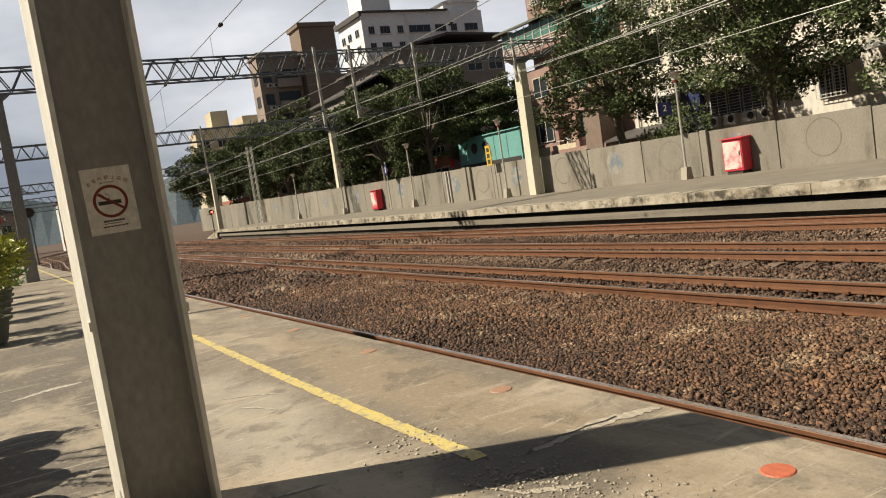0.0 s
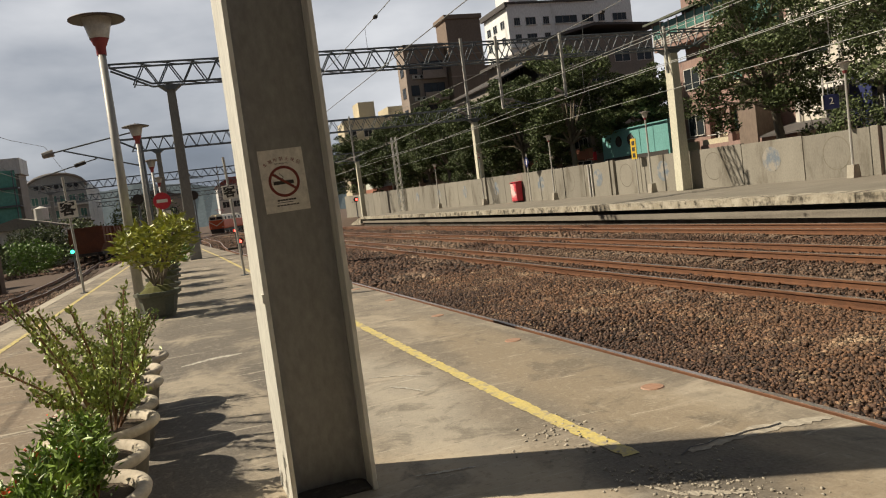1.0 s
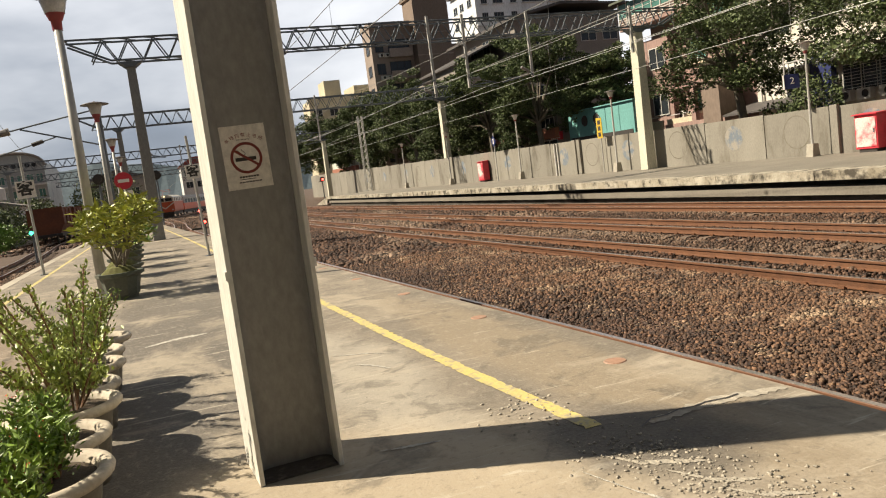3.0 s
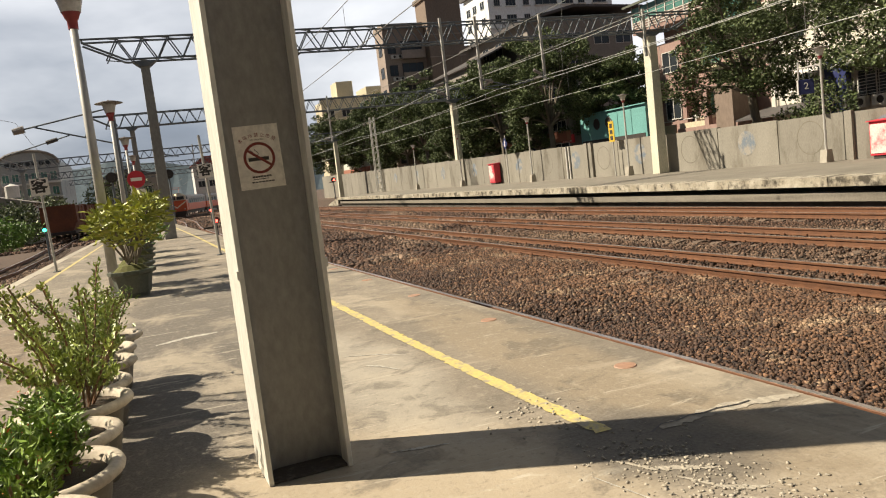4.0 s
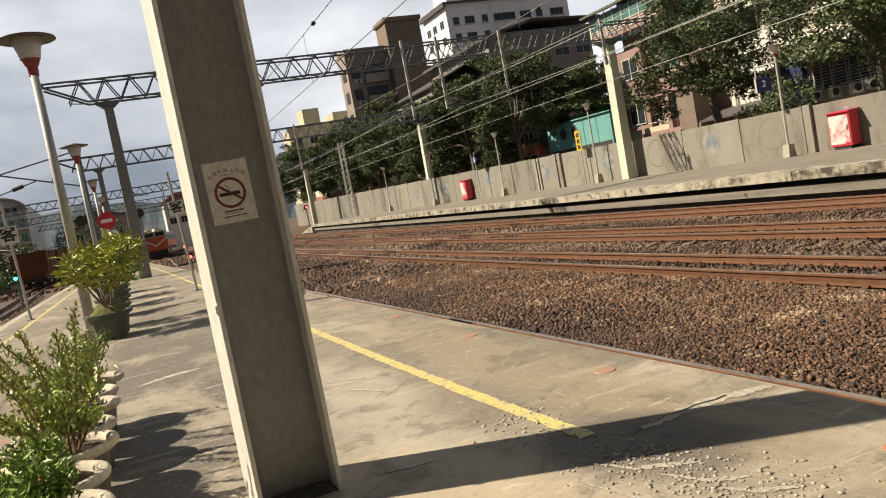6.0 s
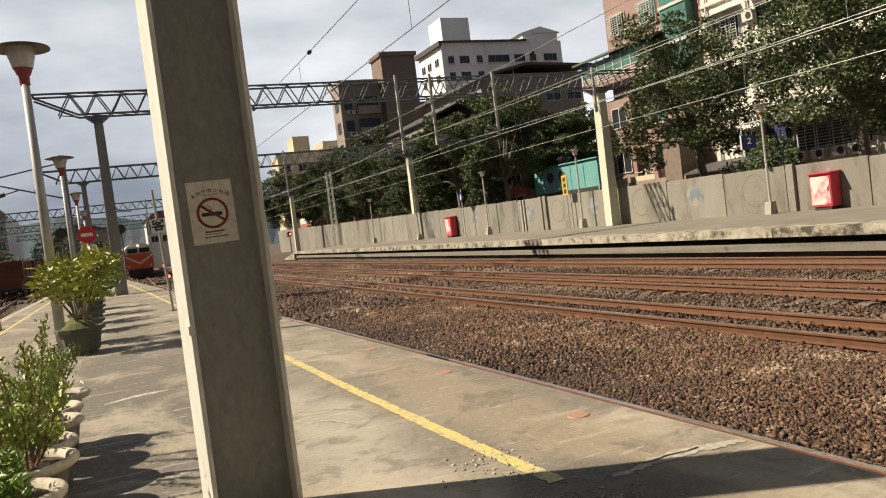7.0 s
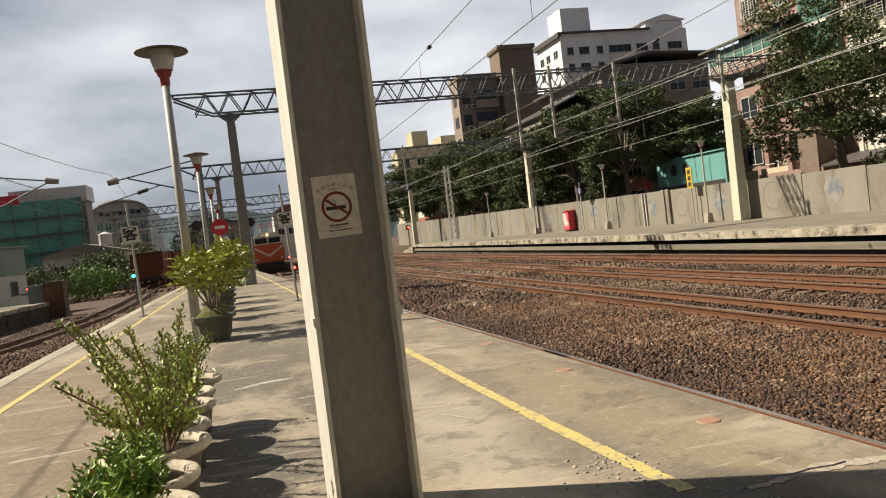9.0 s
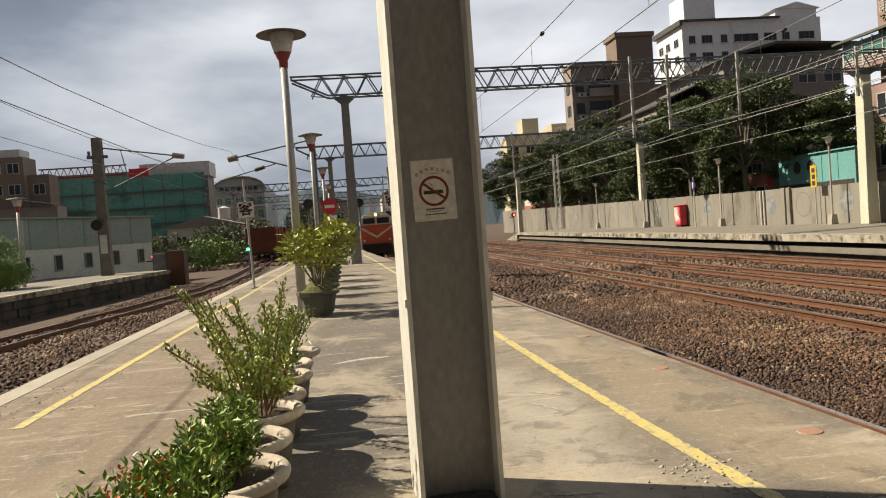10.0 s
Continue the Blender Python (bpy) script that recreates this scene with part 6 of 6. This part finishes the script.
b = thing("netted_building", (0, 0, 0), "building under repair wrapped in green scaffold netting", "building")
part("wall", Shape().box(-44, -20.2, 121, 126.5, -1, 13.0), "grey_wall", b)
part("parapet", Shape().box(-30, -19.8, 120.6, 126.5, 11.7, 13.9), "white_wall", b)
for k in range(4):
    part("netting", Shape().box(-44.2, -20.5, 120.1, 120.15, 2.4 + k * 2.5, 4.7 + k * 2.5), "net", b, "green netting")
    part("scaffold_deck", Shape().box(-44.2, -20.3, 119.6, 120.9, 2.1 + k * 2.5, 2.3 + k * 2.5), "steel", b)
    for i in range(9):
        part("scaffold_pole", Shape().tube((-44 + i * 2.9, 119.8, 2.2 + k * 2.5), (-44 + i * 2.9, 119.8, 4.7 + k * 2.5), 0.08, n=5), "steel", b)
part("red_banner", Shape().box(-31.4, -28.6, 120.0, 120.05, 12.0, 13.3), "red_paint", b)
part("red_lattice", Shape().box(-44, -31.6, 119.6, 119.7, 12.4, 12.6).box(-44, -31.6, 119.6, 119.7, 13.8, 14.0), "signred", b)
for i in range(12):
    part("lattice_bar", Shape().tube((-44 + i, 119.65, 12.5), (-43.5 + i, 119.65, 13.9), 0.06, n=4).tube((-43.5 + i, 119.65, 13.9), (-43 + i, 119.65, 12.5), 0.06, n=4), "signred", b)
for k in range(4):
    part("letter_bar", Shape().box(-26.6 + k * 0.9, -26.0 + k * 0.9, 120.5, 120.58, 12.5, 13.3), "ac", b)
b = thing("brick_house", (0, 0, 0), "old brown brick houses with grey sheet roofs", "building")
part("wall", Shape().box(-46, -38.5, 100, 104, -1, 13.6), "brown_wall", b)
part("wall", Shape().box(-38.49, -36.0, 101, 104, -1, 11.4), "brown_wall", b)
part("roof", Shape().prism([(-40, 8.2), (-33.2, 7.0), (-33.2, 7.2), (-40, 8.5)], 94, 98), "roof", b)
part("lower_house", Shape().box(-46, -33.2, 95, 98, -1, 7.0), "grey_wall", b)
part("roof_shed", Shape().box(-43, -39, 100.5, 103.5, 13.6, 14.6), "white_wall", b)
for x in (-44, -41.8, -39.7, -37.2):
    for z in (9.6, 12.2):
        if x < -38.5 or z < 11:
            window(b, facing_near(x, 99.99 if x < -38.5 else 100.99, z), 1.4, 1.3, "ac", "glass", 1)
for x in (-44, -41.5, -39, -36.5, -34.3):
    window(b, facing_near(x, 94.99, 4.8), 1.6, 1.3, "ac", "glass", 1)
b = thing("arched_hall", (0, 0, 0), "pale hall with a curved roof and rows of round windows", "building")
arch = [(-24.2, -1), (-14.8, -1), (-14.8, 11.0)] + [(-19.5 + 4.7 * math.cos(a), 11.0 + 2.3 * math.sin(a)) for a in np.linspace(0, math.pi, 12)[1:-1]] + [(-24.2, 11.0)]
part("wall", Shape().prism(arch, 150, 175), "hall_wall", b)
part("roof_rim", Shape().path([Vector((-19.5 + 4.9 * math.cos(a), 149.8, 11.0 + 2.5 * math.sin(a))) for a in np.linspace(0, math.pi, 12)], 0.25, 6), "grey_wall", b)
for i in range(7):
    part("round_window", Shape().lathe([(0, 0), (0.42, 0), (0.42, 0.06)], 14), "glass", b, at=pose(-22.7 + i * 1.07, 149.94, 11.3, 90, 0, 0))
for z in (9.0, 6.4):
    part("balcony", Shape().box(-24.4, -14.6, 148.8, 149.998, z - 1.3, z - 1.05), "white_wall", b)
    for i in range(6):
        window(b, facing_near(-23.2 + i * 1.5, 149.99, z), 1.1, 1.4, "ac", "glassgreen", 1)
b = thing("white_house", (0, 0, 0), "small white house with a grey roof behind shrubs", "building")
part("wall", Shape().box(-19.5, -11.5, 88, 96, -1, 3.2), "white_wall", b)
part("roof", Shape().prism([(-20.0, 3.2), (-11.0, 3.2), (-15.5, 4.4)], 87.5, 96.5), "grey_wall", b)
part("tank", Shape().lathe([(0.7, 0), (0.7, 1.2), (0, 1.5)], 14, (-13.5, 90, 4.0)), "ac", b)
for x in (-18, -15, -13):
    window(b, facing_near(x, 87.99, 1.8), 1.1, 1.0, "ac", "glass", 1)
b = thing("red_roof_house", (0, 0, 0), "distant pale building with a dark red roof", "building")
part("wall", Shape().box(9.5, 21.0, 190, 200, -1, 9.8), "white_wall", b)
part("roof", Shape().prism([(9.0, 9.8), (21.5, 9.8), (18.5, 11.8), (12.0, 11.8)], 189, 201), "signred", b)
for x in (11, 13.5, 16, 18.5):
    for z in (8.2, 5.4):
        window(b, facing_near(x, 189.99, z), 1.6, 1.5, "ac", "glass", 1)
b = thing("grey_depot", (0, 0, 0), "distant grey railway depot building", "building")
part("wall", Shape().box(-12, 2.0, 205, 220, -1, 9.5), "grey_wall", b)
part("roof", Shape().prism([(-12.5, 9.5), (2.5, 9.5), (-5, 11.5)], 204.5, 220), "roof", b)
for x in (-10, -7, -4, -1):
    window(b, facing_near(x, 204.99, 6.0), 1.8, 1.6, "ac", "glass", 1)
hills = Shape()
hp = [(-700, 20), (-420, 46), (-240, 34), (-120, 52), (-30, 58), (60, 44), (180, 60), (380, 42), (700, 30), (1000, 20)]
for (xa, za), (xb, zb) in zip(hp[:-1], hp[1:]):
    for k in range(6):
        u, w = k / 6, (k + 1) / 6
        wob = lambda q: 4 * math.sin(q * 0.11) + 2.5 * math.sin(q * 0.31)
        x0, x1 = xa + (xb - xa) * u, xa + (xb - xa) * w
        z0, z1 = za + (zb - za) * u + wob(x0), za + (zb - za) * w + wob(x1)
        hills.quad((x0, 900, -2), (x1, 900, -2), (x1, 960, z1), (x0, 960, z0))
        hills.quad((x0, 960, z0), (x1, 960, z1), (x1, 1100, -2), (x0, 1100, -2))
structure("backdrop_hills", hills, "hill", "hazy wooded hills far behind the station", "hills")

# unseen roof and wall added behind the camera to cut light on the pillar
structure("ceiling_canopy", Shape().box(-5.6, 5.0, -12.0, -2.5, 4.6, 4.8), "canopy", "added unseen roof blocking light behind the camera", "roof")
structure("wall_station", Shape().box(-34, 34, -12.4, -12.0, -1.2, 11.0), "canopy", "added unseen wall blocking light behind the camera", "wall")

# ---- parked wagons ----
def wagon(m, label):
    t = thing("freight_wagon", m, label, "wagon", "parked freight wagons")
    part("hopper", Shape().prism([(-1.0, 0.9), (1.0, 0.9), (1.35, 1.6), (1.35, 3.1), (-1.35, 3.1), (-1.35, 1.6)], -3.4, 3.4), "rust", t)
    part("frame", Shape().box(-1.2, 1.2, -3.9, 3.9, 0.65, 0.9), "black", t)
    part("rim", Shape().box(-1.42, 1.42, -3.5, -3.35, 3.0, 3.2).box(-1.42, 1.42, 3.35, 3.5, 3.0, 3.2), "rust", t)
    for y in (-3.42, -1.2, 1.2):
        for x in (-1.43, 1.36):
            part("rib", Shape().box(x, x + 0.07, y, y + 0.12, 1.6, 3.05), "rust", t)
    for y in (-2.2, 2.2):
        for x in (-0.55, 0.55):
            part("wheel", Shape().tube((x - 0.06, y, 0.42), (x + 0.06, y, 0.42), 0.42, n=16), "black", t)
        part("axle", Shape().tube((-0.6, y, 0.42), (0.6, y, 0.42), 0.07), "black", t)
    for x in (-0.7, 0.7):
        part("buffer", Shape().tube((x, -3.9, 0.78), (x, -4.3, 0.78), 0.13, n=10), "black", t)


for i in range(4):
    wagon(pose(-7.85 + 0.25 * i, 78.0 + 8.9 * i, RAIL, 0, 0, -2), "rusty orange freight wagon parked on the track")


# ---- the train ----
def locomotive(m):
    t = thing("locomotive", m, "orange electric locomotive with a cream band and chevron", "locomotive")
    W = 1.42
    body = part("body", Shape().prism([(-W + 0.05, 0.95), (W - 0.05, 0.95), (W, 1.2), (W, 2.62), (-W, 2.62), (-W, 1.2)], 0.0, 15.5), "train_orange", t, bevel=0.08)
    part("upper_body", Shape().prism([(-W, 2.62), (W, 2.62), (W - 0.08, 3.25), (W - 0.35, 3.5), (-W + 0.35, 3.5), (-W + 0.08, 3.25)], 0.06, 15.4), "train_white", t, "cream upper body", bevel=0.05)
    part("roof", Shape().prism([(-W + 0.33, 3.5), (W - 0.33, 3.5), (W - 0.8, 3.72), (-W + 0.8, 3.72)], 0.25, 15.2), "train_white", t)
    for sx in (-1, 1):
        part("windscreen", Shape().box(min(sx * 0.09, sx * 1.12), max(sx * 0.09, sx * 1.12), -0.012, 0.055, 2.74, 3.22), "glass", t, "dark windscreen")
        ch = Shape().quad((sx * W * 0.99, -0.006, 2.55), (sx * W * 0.99, -0.006, 2.36), (0, -0.006, 1.46), (0, -0.006, 1.66))
        part("chevron", ch if sx > 0 else ch, "train_white", t, "cream chevron stripe")
        for k in range(5):
            part("side_window", Shape().box(sx * W - 0.01, sx * W + 0.012, 1.2 + k * 2.8, 2.2 + k * 2.8, 2.7, 3.2), "glass", t)
        part("buffer", Shape().tube((sx * 0.85, 0, 0.8), (sx * 0.85, -0.35, 0.8), 0.18, n=12), "black", t)
        part("marker_lamp", Shape().tube((sx * 1.1, 0.0, 1.3), (sx * 1.1, -0.05, 1.3), 0.1, n=10), "ac", t)
    part("headlight", Shape().tube((0, 0.3, 3.5), (0, 0.0, 3.5), 0.13, n=14), "headlight", t, "lit round headlight")
    part("headlight_housing", Shape().box(-0.3, 0.3, 0.05, 0.6, 3.38, 3.64), "train_white", t)
    part("buffer_beam", Shape().box(-1.25, 1.25, -0.08, 0.3, 0.55, 0.98), "black", t)
    part("plough", Shape().prism([(-1.2, 0.12), (1.2, 0.12), (1.1, 0.55), (-1.1, 0.55)], 0.05, 0.15), "black", t)
    part("coupler", Shape().box(-0.15, 0.15, -0.5, -0.08, 0.65, 0.9), "black", t)
    part("underframe", Shape().box(-1.2, 1.2, 0.3, 15.2, 0.5, 0.96), "black", t)
    for y in (2.6, 5.0, 10.4, 12.8):
        for sx in (-0.55, 0.55):
            part("wheel", Shape().tube((sx - 0.07, y, 0.46), (sx + 0.07, y, 0.46), 0.46, n=18), "black", t)
    part("pantograph", Shape().tube((-0.5, 3.0, 3.72), (-0.5, 4.4, 4.4), 0.03, n=5).tube((0.5, 3.0, 3.72), (0.5, 4.4, 4.4), 0.03, n=5).tube((-0.8, 4.4, 4.4), (0.8, 4.4, 4.4), 0.03, n=5).tube((-0.5, 4.4, 4.4), (-0.5, 3.4, 4.62), 0.025, n=5).tube((0.5, 4.4, 4.4), (0.5, 3.4, 4.62), 0.025, n=5).tube((-0.85, 3.4, 4.62), (0.85, 3.4, 4.62), 0.03, n=5), "signred", t)
    return t


def coach(m):
    t = thing("train_coach", m, "orange and cream passenger coach behind the locomotive", "coach", "coaches of the train")
    part("body", Shape().box(-1.4, 1.4, 0, 19.0, 0.95, 2.1), "train_orange", t, bevel=0.05)
    part("upper_body", Shape().prism([(-1.4, 2.1), (1.4, 2.1), (1.38, 3.2), (1.0, 3.55), (-1.0, 3.55), (-1.38, 3.2)], 0, 19.0), "train_grey", t)
    part("underframe", Shape().box(-1.1, 1.1, 0.5, 18.5, 0.45, 0.95), "black", t)
    for sx in (-1, 1):
        for k in range(8):
            part("side_window", Shape().box(sx * 1.39 - 0.015, sx * 1.39 + 0.02, 1.2 + k * 2.15, 2.6 + k * 2.15, 2.15, 2.85), "glass", t)
    for y in (2.5, 4.6, 14.4, 16.5):
        for sx in (-0.55, 0.55):
            part("wheel", Shape().tube((sx - 0.07, y, 0.43), (sx + 0.07, y, 0.43), 0.43, n=16), "black", t)
    return t


engine = locomotive((line_a(66.6), 66.6, RAIL))
coaches = [coach((line_a(83 + 20 * i), 83 + 20 * i, RAIL)) for i in range(2)]

# front of the locomotive along the line, by the second
RUN = [(0.0, 161.0), (1.0, 151.0), (2.5, 136.0), (4.0, 121.0), (5.5, 105.0), (6.2, 97.3), (6.8, 90.8), (7.5, 84.0), (8.5, 75.6), (9.25, 70.6), (10.0, 66.6)]


def motions():
    """The train comes in along the bending line; each vehicle rides on two points of it."""
    for ob, back, length in ((engine, 0.0, 15.5), (coaches[0], 16.4, 19.0), (coaches[1], 36.2, 19.0)):
        rows = []
        for t, y in RUN:
            a, b = y + back, y + back + length
            turn = math.degrees(math.atan2(line_a(a + 0.15 * length) - line_a(a + 0.85 * length), 0.7 * length))
            rows.append((t, pose(line_a(a), a, RAIL, 0, 0, turn)))
        walk(ob, rows)


motions()
